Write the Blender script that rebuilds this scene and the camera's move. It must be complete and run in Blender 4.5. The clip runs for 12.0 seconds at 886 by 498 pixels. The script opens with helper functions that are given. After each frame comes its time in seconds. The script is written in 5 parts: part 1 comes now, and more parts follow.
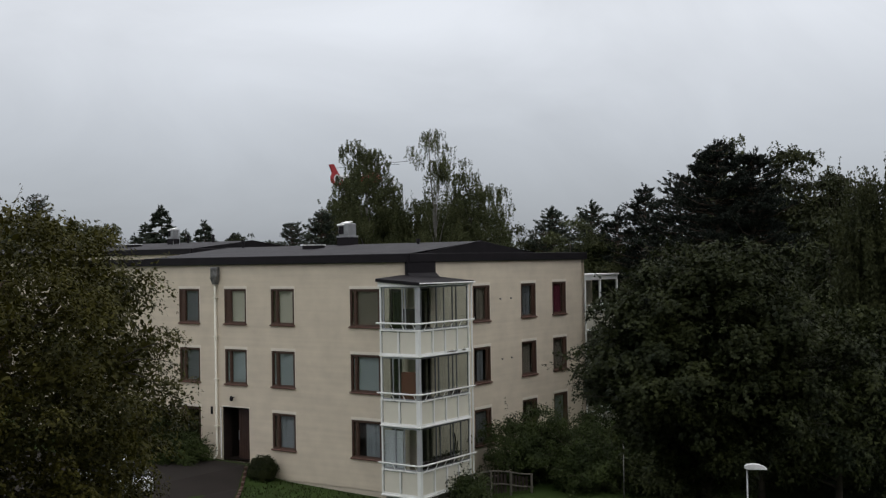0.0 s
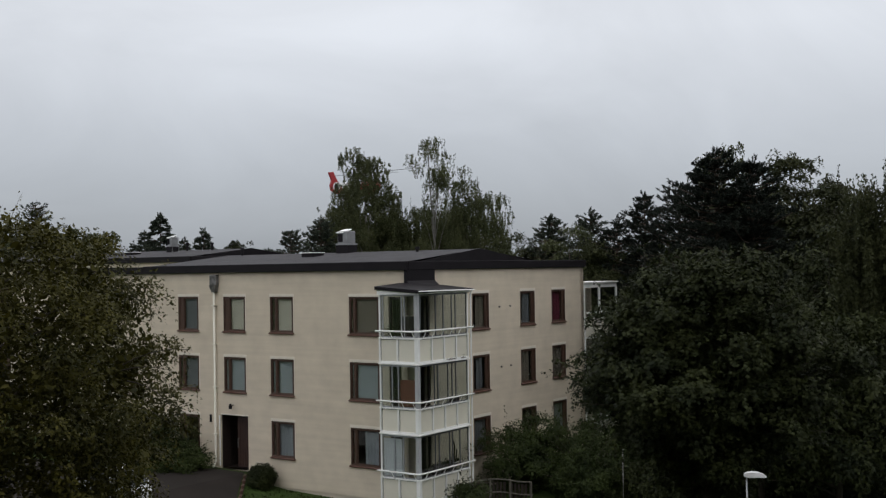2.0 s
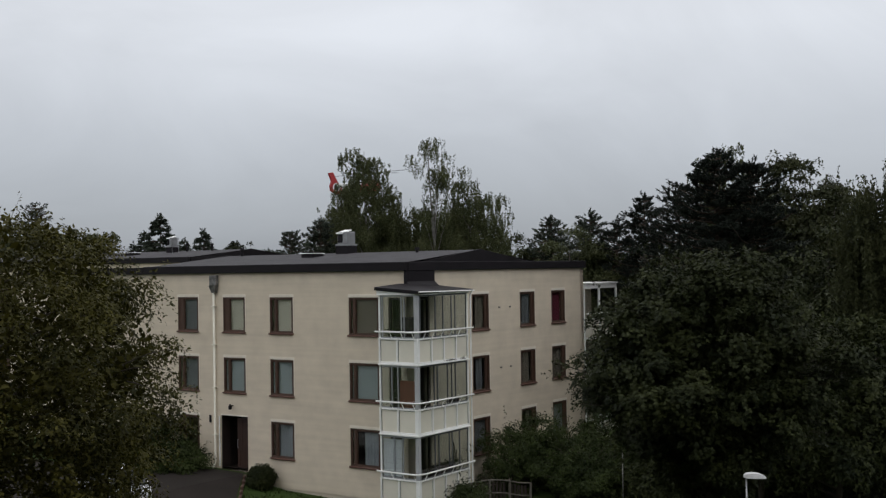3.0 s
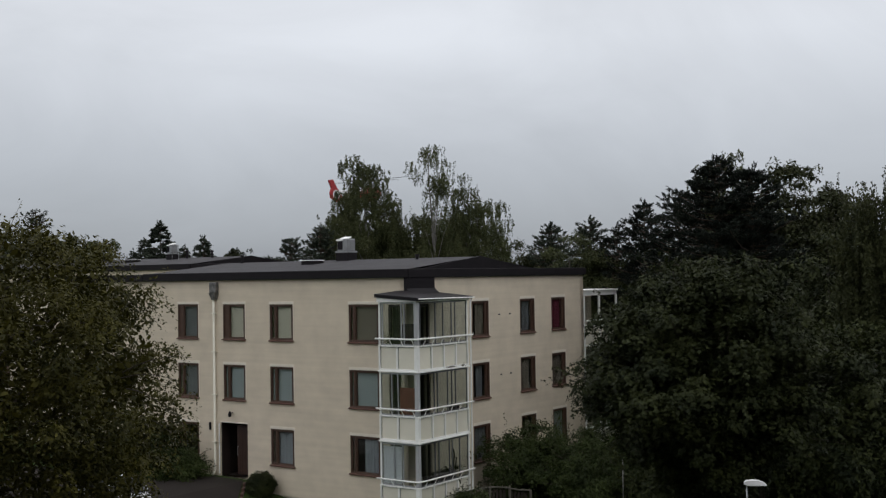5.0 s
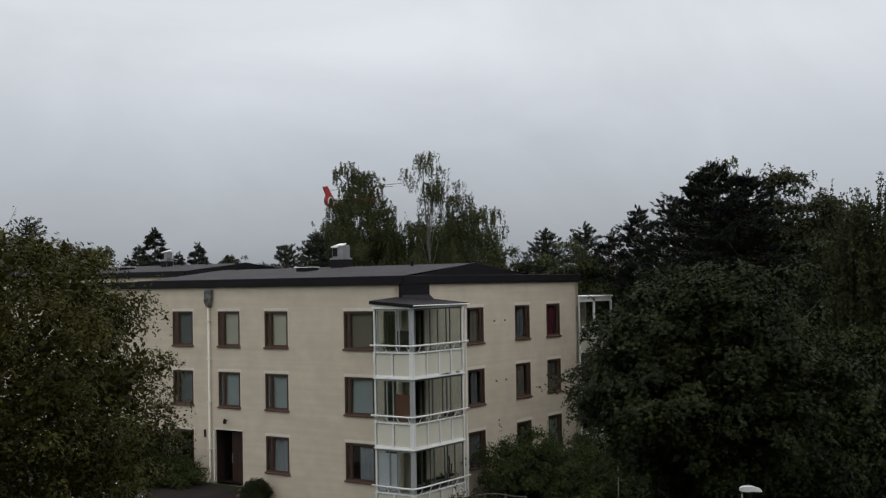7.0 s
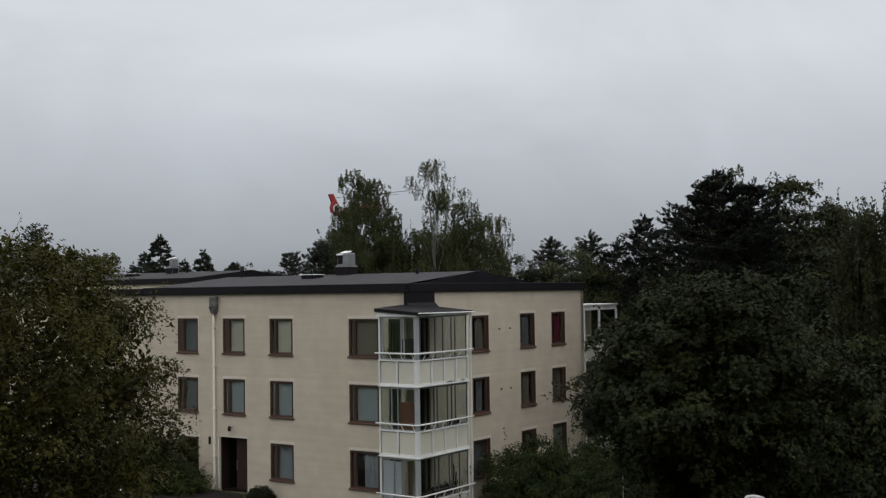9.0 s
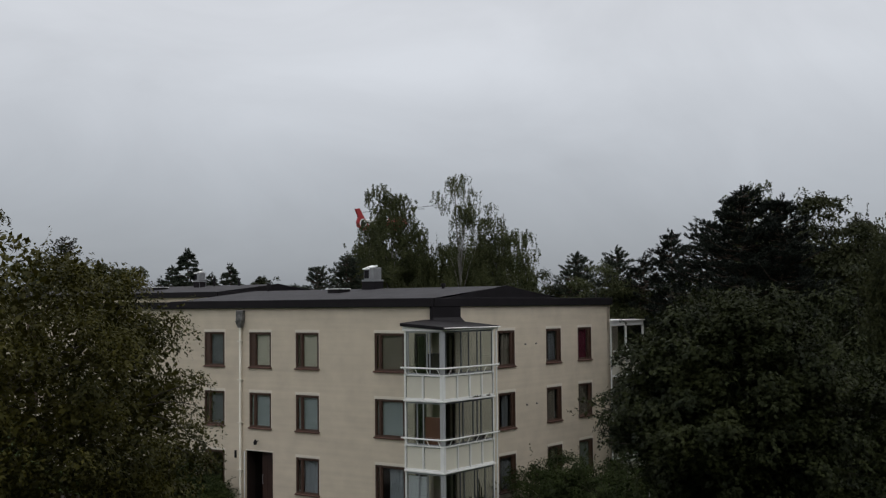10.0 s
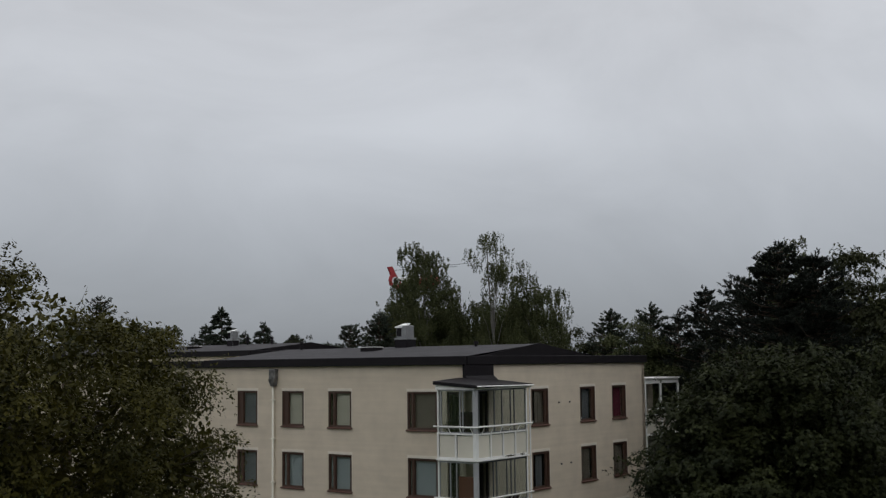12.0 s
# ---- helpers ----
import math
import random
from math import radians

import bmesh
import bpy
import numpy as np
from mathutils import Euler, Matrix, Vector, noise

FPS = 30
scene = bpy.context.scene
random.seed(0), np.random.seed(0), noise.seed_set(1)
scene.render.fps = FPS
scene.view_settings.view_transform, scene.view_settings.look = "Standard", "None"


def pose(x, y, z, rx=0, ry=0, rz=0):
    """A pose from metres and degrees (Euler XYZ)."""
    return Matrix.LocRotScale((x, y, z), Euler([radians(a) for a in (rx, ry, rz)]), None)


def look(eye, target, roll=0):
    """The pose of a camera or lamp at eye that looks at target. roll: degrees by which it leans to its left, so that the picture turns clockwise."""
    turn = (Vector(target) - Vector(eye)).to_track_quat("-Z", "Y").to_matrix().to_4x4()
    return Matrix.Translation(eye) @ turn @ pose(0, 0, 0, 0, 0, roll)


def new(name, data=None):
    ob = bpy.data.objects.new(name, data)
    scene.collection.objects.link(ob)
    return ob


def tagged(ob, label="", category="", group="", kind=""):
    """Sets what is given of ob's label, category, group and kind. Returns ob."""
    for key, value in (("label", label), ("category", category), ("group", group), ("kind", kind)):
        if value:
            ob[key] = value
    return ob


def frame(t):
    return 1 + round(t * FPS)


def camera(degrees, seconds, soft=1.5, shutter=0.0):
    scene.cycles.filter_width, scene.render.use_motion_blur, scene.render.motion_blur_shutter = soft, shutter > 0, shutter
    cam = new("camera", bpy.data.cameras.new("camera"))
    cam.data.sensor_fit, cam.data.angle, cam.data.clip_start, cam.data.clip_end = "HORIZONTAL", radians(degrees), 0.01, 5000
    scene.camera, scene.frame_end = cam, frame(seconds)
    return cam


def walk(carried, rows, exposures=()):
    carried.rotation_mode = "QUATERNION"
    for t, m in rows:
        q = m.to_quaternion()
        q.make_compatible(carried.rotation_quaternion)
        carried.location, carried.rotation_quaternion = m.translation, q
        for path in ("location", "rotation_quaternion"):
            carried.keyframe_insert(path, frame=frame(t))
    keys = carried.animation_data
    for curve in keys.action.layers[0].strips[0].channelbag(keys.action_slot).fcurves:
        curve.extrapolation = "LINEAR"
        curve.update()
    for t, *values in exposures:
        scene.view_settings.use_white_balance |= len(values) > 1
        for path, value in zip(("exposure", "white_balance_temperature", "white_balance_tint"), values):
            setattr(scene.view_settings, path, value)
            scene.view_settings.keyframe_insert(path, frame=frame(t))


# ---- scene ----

# ---- camera and walk ----
cam = camera(42.0, 12.0, soft=1.28)
EYE_Z = 10.0
# seconds, yaw, pitch, lean in degrees; the eye stays where it is
PATH = [
    (0.0, 0.0, 0.572, -0.908), (0.5, -0.084, 0.656, -0.908), (1.0, 0.039, 0.768, -0.96), (1.5, 0.122, 0.788, -0.906),
    (2.0, -0.049, 0.956, -0.92), (2.5, 0.075, 0.916, -0.918), (3.0, -0.058, 0.991, -0.877), (4.8, -0.19, 1.327, -0.875),
    (5.0, -0.065, 1.336, -0.896), (5.5, -0.295, 1.292, -0.846), (6.0, -0.396, 1.23, -0.822), (6.5, -0.393, 1.467, -0.955),
    (7.0, -0.324, 1.66, -1.004), (7.2, -0.451, 1.574, -0.988), (9.0, -0.069, 2.053, -0.816), (9.5, 0.82, 2.512, -0.502),
    (10.0, 1.221, 2.801, -0.551), (10.5, 1.248, 2.566, -0.624), (11.0, 1.579, 2.679, -0.458), (11.2, 1.41, 3.13, -0.40),
    (11.4, 1.90, 4.34, -0.20), (11.5, 1.417, 4.917, -0.073), (11.6, 0.88, 4.60, -0.20), (11.8, 1.90, 5.13, -0.50),
    (12.0, 2.801, 5.686, -0.713)]
EXPOSURE = [(0.0, 0.0), (5.0, -0.05), (7.0, -0.08), (9.5, -0.20), (11.0, -0.30), (11.5, -0.29), (12.0, -0.41)]
walk(cam, [(t, pose(0, 0, EYE_Z, 90 + pitch, 0, yaw) @ pose(0, 0, 0, 0, 0, lean)) for t, yaw, pitch, lean in PATH], EXPOSURE)

# ---- world: overcast sky with a soft sun behind the cloud ----
world = bpy.data.worlds.new("overcast_sky")
scene.world = world
world.use_nodes = True
wn, wl = world.node_tree.nodes, world.node_tree.links
wn.clear()
w_out = wn.new("ShaderNodeOutputWorld")
w_bg = wn.new("ShaderNodeBackground")
w_sky = wn.new("ShaderNodeTexSky")
w_sky.sky_type, w_sky.sun_disc = "NISHITA", False
w_sky.sun_elevation, w_sky.sun_rotation = radians(58), radians(150)
w_tc = wn.new("ShaderNodeTexCoord")
w_sep = wn.new("ShaderNodeSeparateXYZ")
wl.new(w_tc.outputs["Generated"], w_sep.inputs[0])
w_ramp = wn.new("ShaderNodeValToRGB")
wl.new(w_sep.outputs["Z"], w_ramp.inputs[0])
stops = [(0.0, (0.30, 0.325, 0.36)), (0.02, (0.335, 0.36, 0.40)), (0.10, (0.545, 0.575, 0.624)), (0.20, (0.76, 0.79, 0.842)),
         (0.31, (0.79, 0.81, 0.855)), (0.6, (1.16, 1.175, 1.21)), (1.0, (1.52, 1.53, 1.56))]
while len(w_ramp.color_ramp.elements) < len(stops):
    w_ramp.color_ramp.elements.new(0.5)
for el, (pos, col) in zip(w_ramp.color_ramp.elements, stops):
    el.position, el.color = pos, (*col, 1)
w_map = wn.new("ShaderNodeMapping")
w_map.inputs["Scale"].default_value = (2.4, 2.4, 4.6)
w_map.inputs["Rotation"].default_value = (0.0, radians(14), 0.0)
wl.new(w_tc.outputs["Generated"], w_map.inputs["Vector"])
w_noise = wn.new("ShaderNodeTexNoise")
w_noise.inputs["Scale"].default_value, w_noise.inputs["Detail"].default_value = 1.5, 6
w_noise.inputs["Roughness"].default_value, w_noise.inputs["Distortion"].default_value = 0.55, 0.8
wl.new(w_map.outputs[0], w_noise.inputs["Vector"])
w_mr = wn.new("ShaderNodeMapRange")
w_mr.inputs["From Min"].default_value, w_mr.inputs["From Max"].default_value = 0.28, 0.72
w_mr.inputs["To Min"].default_value, w_mr.inputs["To Max"].default_value = 0.89, 1.09
wl.new(w_noise.outputs["Fac"], w_mr.inputs["Value"])
w_mul = wn.new("ShaderNodeMix")
w_mul.data_type, w_mul.blend_type = "RGBA", "MULTIPLY"
w_mul.inputs["Factor"].default_value = 1
wl.new(w_ramp.outputs[0], w_mul.inputs["A"])
wl.new(w_mr.outputs[0], w_mul.inputs["B"])
w_scale = wn.new("ShaderNodeMix")
w_scale.data_type, w_scale.blend_type = "RGBA", "MULTIPLY"
w_scale.inputs["Factor"].default_value = 1
w_scale.inputs["B"].default_value = (0.1, 0.1, 0.1, 1)
wl.new(w_sky.outputs[0], w_scale.inputs["A"])
w_mix = wn.new("ShaderNodeMix")
w_mix.data_type = "RGBA"
w_mix.inputs["Factor"].default_value = 0.93
wl.new(w_scale.outputs["Result"], w_mix.inputs["A"])
wl.new(w_mul.outputs["Result"], w_mix.inputs["B"])
wl.new(w_mix.outputs["Result"], w_bg.inputs["Color"])
w_bg.inputs["Strength"].default_value = 1.0
wl.new(w_bg.outputs[0], w_out.inputs[0])

sun_data = bpy.data.lights.new("sun", "SUN")
sun_data.energy, sun_data.angle, sun_data.color = 0.26, radians(60), (1.0, 0.96, 0.90)
sun = new("sun", sun_data)
sun.matrix_world = look((12, -20.8, 66), (0, 0, 28))


# ---- materials ----
def material(name, base, rough=0.8, metal=0.0, spread=0.25, scale=6.0, fine=60.0, bump=0.15, bump_size=0.01, island=0.0,
             per_object=0.0, tint=None, spec=0.5):
    """A surface with variation at two scales and fine relief."""
    m = bpy.data.materials.new(name)
    m.use_nodes = True
    n, l = m.node_tree.nodes, m.node_tree.links
    b = n["Principled BSDF"]
    b.inputs["Roughness"].default_value, b.inputs["Metallic"].default_value = rough, metal
    b.inputs["Specular IOR Level"].default_value = spec
    tc = n.new("ShaderNodeTexCoord")
    big = n.new("ShaderNodeTexNoise")
    big.inputs["Scale"].default_value, big.inputs["Detail"].default_value = scale, 6
    small = n.new("ShaderNodeTexNoise")
    small.inputs["Scale"].default_value, small.inputs["Detail"].default_value = fine, 3
    l.new(tc.outputs["Object"], big.inputs["Vector"])
    l.new(tc.outputs["Object"], small.inputs["Vector"])
    add = n.new("ShaderNodeMath")
    add.operation = "MULTIPLY_ADD"
    add.inputs[1].default_value = 0.4
    l.new(small.outputs["Fac"], add.inputs[0])
    l.new(big.outputs["Fac"], add.inputs[2])
    mr = n.new("ShaderNodeMapRange")
    mr.inputs["From Min"].default_value, mr.inputs["From Max"].default_value = 0.4, 1.0
    l.new(add.outputs[0], mr.inputs["Value"])
    mix = n.new("ShaderNodeMix")
    mix.data_type = "RGBA"
    other = tint or tuple(c * (1 + spread) for c in base)
    low = tuple(c * (1 - spread) for c in base)
    mix.inputs["A"].default_value, mix.inputs["B"].default_value = (*low, 1), (*other, 1)
    l.new(mr.outputs[0], mix.inputs["Factor"])
    last = mix.outputs["Result"]
    if island or per_object:
        hsv = n.new("ShaderNodeHueSaturation")
        l.new(last, hsv.inputs["Color"])
        rnd = n.new("ShaderNodeNewGeometry" if island else "ShaderNodeObjectInfo")
        r2 = n.new("ShaderNodeMapRange")
        amount = island or per_object
        r2.inputs["To Min"].default_value, r2.inputs["To Max"].default_value = 1 - amount, 1 + amount
        l.new(rnd.outputs["Random Per Island" if island else "Random"], r2.inputs["Value"])
        l.new(r2.outputs[0], hsv.inputs["Value"])
        last = hsv.outputs["Color"]
    l.new(last, b.inputs["Base Color"])
    if bump:
        bp = n.new("ShaderNodeBump")
        bp.inputs["Strength"].default_value, bp.inputs["Distance"].default_value = bump, bump_size
        l.new(small.outputs["Fac"], bp.inputs["Height"])
        l.new(bp.outputs[0], b.inputs["Normal"])
    return m


def leaf_material(name, dark, light, passing=0.25):
    """Leaves: each its own shade, a little light passing through."""
    m = bpy.data.materials.new(name)
    m.use_nodes = True
    n, l = m.node_tree.nodes, m.node_tree.links
    b = n["Principled BSDF"]
    b.inputs["Roughness"].default_value = 0.6
    b.inputs["Specular IOR Level"].default_value = 0.12
    geo = n.new("ShaderNodeNewGeometry")
    tc = n.new("ShaderNodeTexCoord")
    big = n.new("ShaderNodeTexNoise")
    big.inputs["Scale"].default_value, big.inputs["Detail"].default_value = 0.9, 2
    l.new(tc.outputs["Object"], big.inputs["Vector"])
    add = n.new("ShaderNodeMath")
    add.operation = "MULTIPLY_ADD"
    add.inputs[1].default_value = 0.26
    l.new(geo.outputs["Random Per Island"], add.inputs[0])
    l.new(big.outputs["Fac"], add.inputs[2])
    mr = n.new("ShaderNodeMapRange")
    mr.inputs["From Min"].default_value, mr.inputs["From Max"].default_value = 0.36, 0.98
    l.new(add.outputs[0], mr.inputs["Value"])
    mix = n.new("ShaderNodeMix")
    mix.data_type = "RGBA"
    mix.inputs["A"].default_value, mix.inputs["B"].default_value = (*dark, 1), (*light, 1)
    l.new(mr.outputs[0], mix.inputs["Factor"])
    l.new(mix.outputs["Result"], b.inputs["Base Color"])
    tr = n.new("ShaderNodeBsdfTranslucent")
    l.new(mix.outputs["Result"], tr.inputs["Color"])
    ms = n.new("ShaderNodeMixShader")
    ms.inputs[0].default_value = passing
    l.new(b.outputs[0], ms.inputs[1])
    l.new(tr.outputs[0], ms.inputs[2])
    l.new(ms.outputs[0], n["Material Output"].inputs["Surface"])
    return m


def glass_material(name, tint, gloss_scale=1.0):
    """A thin pane: clear with mirror reflection that grows towards grazing view."""
    m = bpy.data.materials.new(name)
    m.use_nodes = True
    n, l = m.node_tree.nodes, m.node_tree.links
    n.remove(n["Principled BSDF"])
    tr = n.new("ShaderNodeBsdfTransparent")
    tr.inputs["Color"].default_value = (*tint, 1)
    gl = n.new("ShaderNodeBsdfGlossy")
    gl.inputs["Roughness"].default_value = 0.02
    lw = n.new("ShaderNodeLayerWeight")
    lw.inputs["Blend"].default_value = 0.5
    pw = n.new("ShaderNodeMath")
    pw.operation = "POWER"
    pw.inputs[1].default_value = 4.0
    l.new(lw.outputs["Facing"], pw.inputs[0])
    mul = n.new("ShaderNodeMath")
    mul.operation, mul.use_clamp = "MULTIPLY_ADD", True
    mul.inputs[1].default_value, mul.inputs[2].default_value = 0.9 * gloss_scale, 0.05 * gloss_scale
    l.new(pw.outputs[0], mul.inputs[0])
    noise_t = n.new("ShaderNodeTexNoise")
    noise_t.inputs["Scale"].default_value = 1.3
    bp = n.new("ShaderNodeBump")
    bp.inputs["Strength"].default_value, bp.inputs["Distance"].default_value = 0.05, 0.02
    l.new(noise_t.outputs["Fac"], bp.inputs["Height"])
    l.new(bp.outputs[0], gl.inputs["Normal"])
    ms = n.new("ShaderNodeMixShader")
    l.new(mul.outputs[0], ms.inputs[0])
    l.new(tr.outputs[0], ms.inputs[1])
    l.new(gl.outputs[0], ms.inputs[2])
    l.new(ms.outputs[0], n["Material Output"].inputs["Surface"])
    return m


def plaster_material(name, base):
    """Rendered wall: cloudy tone, faint level bands from the float, fine grain."""
    m = material(name, base, rough=0.92, spread=0.10, scale=0.9, fine=90.0, bump=0.3, bump_size=0.006)
    n, l = m.node_tree.nodes, m.node_tree.links
    b = n["Principled BSDF"]
    was = b.inputs["Base Color"].links[0].from_socket
    tc = n.new("ShaderNodeTexCoord")
    mp = n.new("ShaderNodeMapping")
    mp.inputs["Scale"].default_value = (0.9, 0.9, 1.1)
    l.new(tc.outputs["Object"], mp.inputs["Vector"])
    st = n.new("ShaderNodeTexNoise")
    st.inputs["Scale"].default_value, st.inputs["Detail"].default_value = 1.6, 5
    l.new(mp.outputs[0], st.inputs["Vector"])
    mr = n.new("ShaderNodeMapRange")
    mr.inputs["From Min"].default_value, mr.inputs["From Max"].default_value = 0.35, 0.75
    mr.inputs["To Min"].default_value, mr.inputs["To Max"].default_value = 1.01, 0.94
    l.new(st.outputs["Fac"], mr.inputs["Value"])
    mp2 = n.new("ShaderNodeMapping")
    mp2.inputs["Scale"].default_value = (0.16, 0.16, 4.2)
    l.new(tc.outputs["Object"], mp2.inputs["Vector"])
    st2 = n.new("ShaderNodeTexNoise")
    st2.inputs["Scale"].default_value, st2.inputs["Detail"].default_value = 1.2, 6
    l.new(mp2.outputs[0], st2.inputs["Vector"])
    mr2 = n.new("ShaderNodeMapRange")
    mr2.inputs["From Min"].default_value, mr2.inputs["From Max"].default_value = 0.3, 0.7
    mr2.inputs["To Min"].default_value, mr2.inputs["To Max"].default_value = 0.95, 1.045
    l.new(st2.outputs["Fac"], mr2.inputs["Value"])
    both = n.new("ShaderNodeMath")
    both.operation = "MULTIPLY"
    l.new(mr.outputs[0], both.inputs[0])
    l.new(mr2.outputs[0], both.inputs[1])
    mul = n.new("ShaderNodeMix")
    mul.data_type, mul.blend_type = "RGBA", "MULTIPLY"
    mul.inputs["Factor"].default_value = 1
    l.new(was, mul.inputs["A"])
    l.new(both.outputs[0], mul.inputs["B"])
    l.new(mul.outputs["Result"], b.inputs["Base Color"])
    return m


PLASTER = plaster_material("cream_plaster", (0.635, 0.552, 0.435))
PLASTER_LIGHT = plaster_material("pale_plaster", (0.74, 0.68, 0.58))
FOUNDATION = material("grey_concrete", (0.30, 0.285, 0.26), 0.9, spread=0.15, scale=2, fine=50, bump=0.3)
# for the added unseen wall behind the eye
BLOCKING_WALL = material("dark_brown_blocker", (0.11, 0.085, 0.07), 0.9, spread=0.2, scale=1.0, fine=40, bump=0.3)
PLINTH = plaster_material("pale_plinth_render", (0.56, 0.49, 0.40))
FELT = material("roofing_felt", (0.058, 0.056, 0.060), 0.9, spec=0.15, spread=0.25, scale=1.2, fine=45, bump=0.4)
DARK_METAL = material("black_sheet_metal", (0.012, 0.010, 0.012), 0.6, spec=0.15, spread=0.3, scale=1.5, fine=20, bump=0.05)
BROWN = material("brown_painted_wood", (0.062, 0.030, 0.018), 0.6, spread=0.3, scale=5, fine=40, bump=0.1)
BROWN_SILL = material("brown_sheet_metal", (0.076, 0.032, 0.020), 0.55, spread=0.25, scale=4, fine=30, bump=0.05)
DARK_WOOD = material("dark_stained_wood", (0.022, 0.013, 0.010), 0.6, spread=0.3, scale=3, fine=40, bump=0.2)
WHITE_METAL = material("white_painted_metal", (0.860, 0.860, 0.836), 0.45, spread=0.08, scale=2, fine=30, bump=0.04)
CREAM_PANEL = material("cream_parapet_panel", (0.70, 0.67, 0.57), 0.6, spread=0.08, scale=1.3, fine=25, bump=0.06, per_object=0.05)
ALU = material("grey_aluminium", (0.36, 0.37, 0.39), 0.4, metal=0.5, spread=0.12, scale=3, fine=40, bump=0.03)
POST_GREY = material("pale_grey_metal", (0.38, 0.39, 0.405), 0.5, spread=0.08, scale=2, fine=30, bump=0.04)
ZINC_OLD = material("weathered_zinc", (0.16, 0.155, 0.15), 0.6, metal=0.4, spread=0.75, scale=5, fine=25, bump=0.2)
ZINC = material("galvanised_steel", (0.30, 0.305, 0.31), 0.45, metal=0.6, spread=0.2, scale=4, fine=30, bump=0.05)
DARK_ALU = material("dark_grey_aluminium", (0.10, 0.105, 0.11), 0.5, metal=0.3, spread=0.12, scale=3, fine=40, bump=0.03)
ROOM = material("dark_room_wall", (0.22, 0.20, 0.18), 0.9, spread=0.2, scale=1, fine=20, bump=0)
BLIND_BEIGE = material("beige_blind", (0.50, 0.47, 0.385), 0.9, spread=0.06, scale=2, fine=60, bump=0.1)
BLIND_GREY = material("grey_blue_blind", (0.31, 0.345, 0.355), 0.9, spread=0.06, scale=2, fine=60, bump=0.1)
BLIND_DARK = material("dark_grey_blind", (0.13, 0.135, 0.145), 0.9, spread=0.1, scale=2, fine=60, bump=0.1)
BLIND_BROWN = material("brown_grey_blind", (0.17, 0.145, 0.115), 0.9, spread=0.1, scale=2, fine=60, bump=0.1)
CURTAIN_WHITE = material("white_curtain", (0.62, 0.64, 0.66), 0.9, spread=0.06, scale=3, fine=60, bump=0.1)
CURTAIN_GREY = material("grey_blue_curtain", (0.27, 0.29, 0.31), 0.9, spread=0.12, scale=3, fine=60, bump=0.1)
CURTAIN_RED = material("dark_red_curtain", (0.12, 0.012, 0.03), 0.9, spread=0.15, scale=3, fine=60, bump=0.1)
GLASS = glass_material("window_glass", (0.92, 0.935, 0.93))
BALCONY_GLASS = glass_material("balcony_glass", (0.90, 0.92, 0.915), 0.9)
GRASS = material("grass", (0.030, 0.050, 0.012), 0.9, spec=0.1, spread=0.45, scale=0.35, fine=14, bump=0.6, bump_size=0.05)
ASPHALT = material("asphalt", (0.024, 0.020, 0.018), 0.9, spec=0.15, spread=0.25, scale=0.6, fine=70, bump=0.3)
EDGING = material("red_brown_edging", (0.075, 0.040, 0.028), 0.9, spread=0.3, scale=3, fine=40, bump=0.3, per_object=0.2)
BARK = material("grey_brown_bark", (0.055, 0.045, 0.036), 0.95, spread=0.4, scale=3, fine=25, bump=0.6, bump_size=0.03)
BARK_BIRCH = material("birch_bark", (0.11, 0.105, 0.095), 0.85, spread=0.4, scale=4, fine=20, bump=0.2, tint=(0.20, 0.19, 0.175))
BARK_PINE = material("pine_bark", (0.06, 0.042, 0.03), 0.95, spread=0.4, scale=3, fine=20, bump=0.6, bump_size=0.03)
LEAF_WILLOW = leaf_material("yellowing_leaf", (0.014, 0.016, 0.003), (0.090, 0.081, 0.014), passing=0.16)
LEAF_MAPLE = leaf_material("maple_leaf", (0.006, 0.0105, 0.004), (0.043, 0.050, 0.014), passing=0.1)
LEAF_ASPEN = leaf_material("olive_leaf", (0.018, 0.023, 0.010), (0.062, 0.067, 0.027), passing=0.2)
DOOR_WOOD = material("red_brown_stained_door", (0.052, 0.026, 0.019), 0.55, spread=0.3, scale=3, fine=40, bump=0.15)
LEAF_BIRCH = leaf_material("birch_leaf", (0.036, 0.044, 0.019), (0.112, 0.122, 0.054), passing=0.35)
LEAF_WOOD = leaf_material("woodland_leaf", (0.009, 0.012, 0.005), (0.034, 0.039, 0.015), passing=0.15)
LEAF_BUSH = leaf_material("bush_leaf", (0.012, 0.020, 0.006), (0.062, 0.082, 0.024), passing=0.15)
NEEDLE = leaf_material("pine_needle", (0.013, 0.017, 0.014), (0.025, 0.032, 0.023), passing=0.1)
# paler needles for far conifers: distance haze put into the leaf colour
NEEDLE_HAZED = leaf_material("hazed_needle", (0.028, 0.036, 0.027), (0.066, 0.079, 0.055), passing=0.15)
LAMP_WHITE = material("pale_grey_lamp_housing", (0.62, 0.62, 0.63), 0.4, spread=0.06, scale=3, fine=30, bump=0.03)
WOOD_GREY = material("weathered_grey_wood", (0.10, 0.09, 0.074), 0.85, spread=0.3, scale=4, fine=50, bump=0.3)
CAR_PAINT = material("white_car_paint", (0.60, 0.61, 0.62), 0.25, spread=0.03, scale=2, fine=20, bump=0)
CAR_GLASS = material("dark_car_glass", (0.02, 0.022, 0.025), 0.05, spread=0.1, scale=2, fine=20, bump=0)
RUBBER = material("black_rubber", (0.02, 0.02, 0.02), 0.85, spread=0.2, scale=6, fine=40, bump=0.1)
HELI_RED = material("red_aircraft_paint", (0.36, 0.022, 0.026), 0.4, spread=0.08, scale=1, fine=10, bump=0)
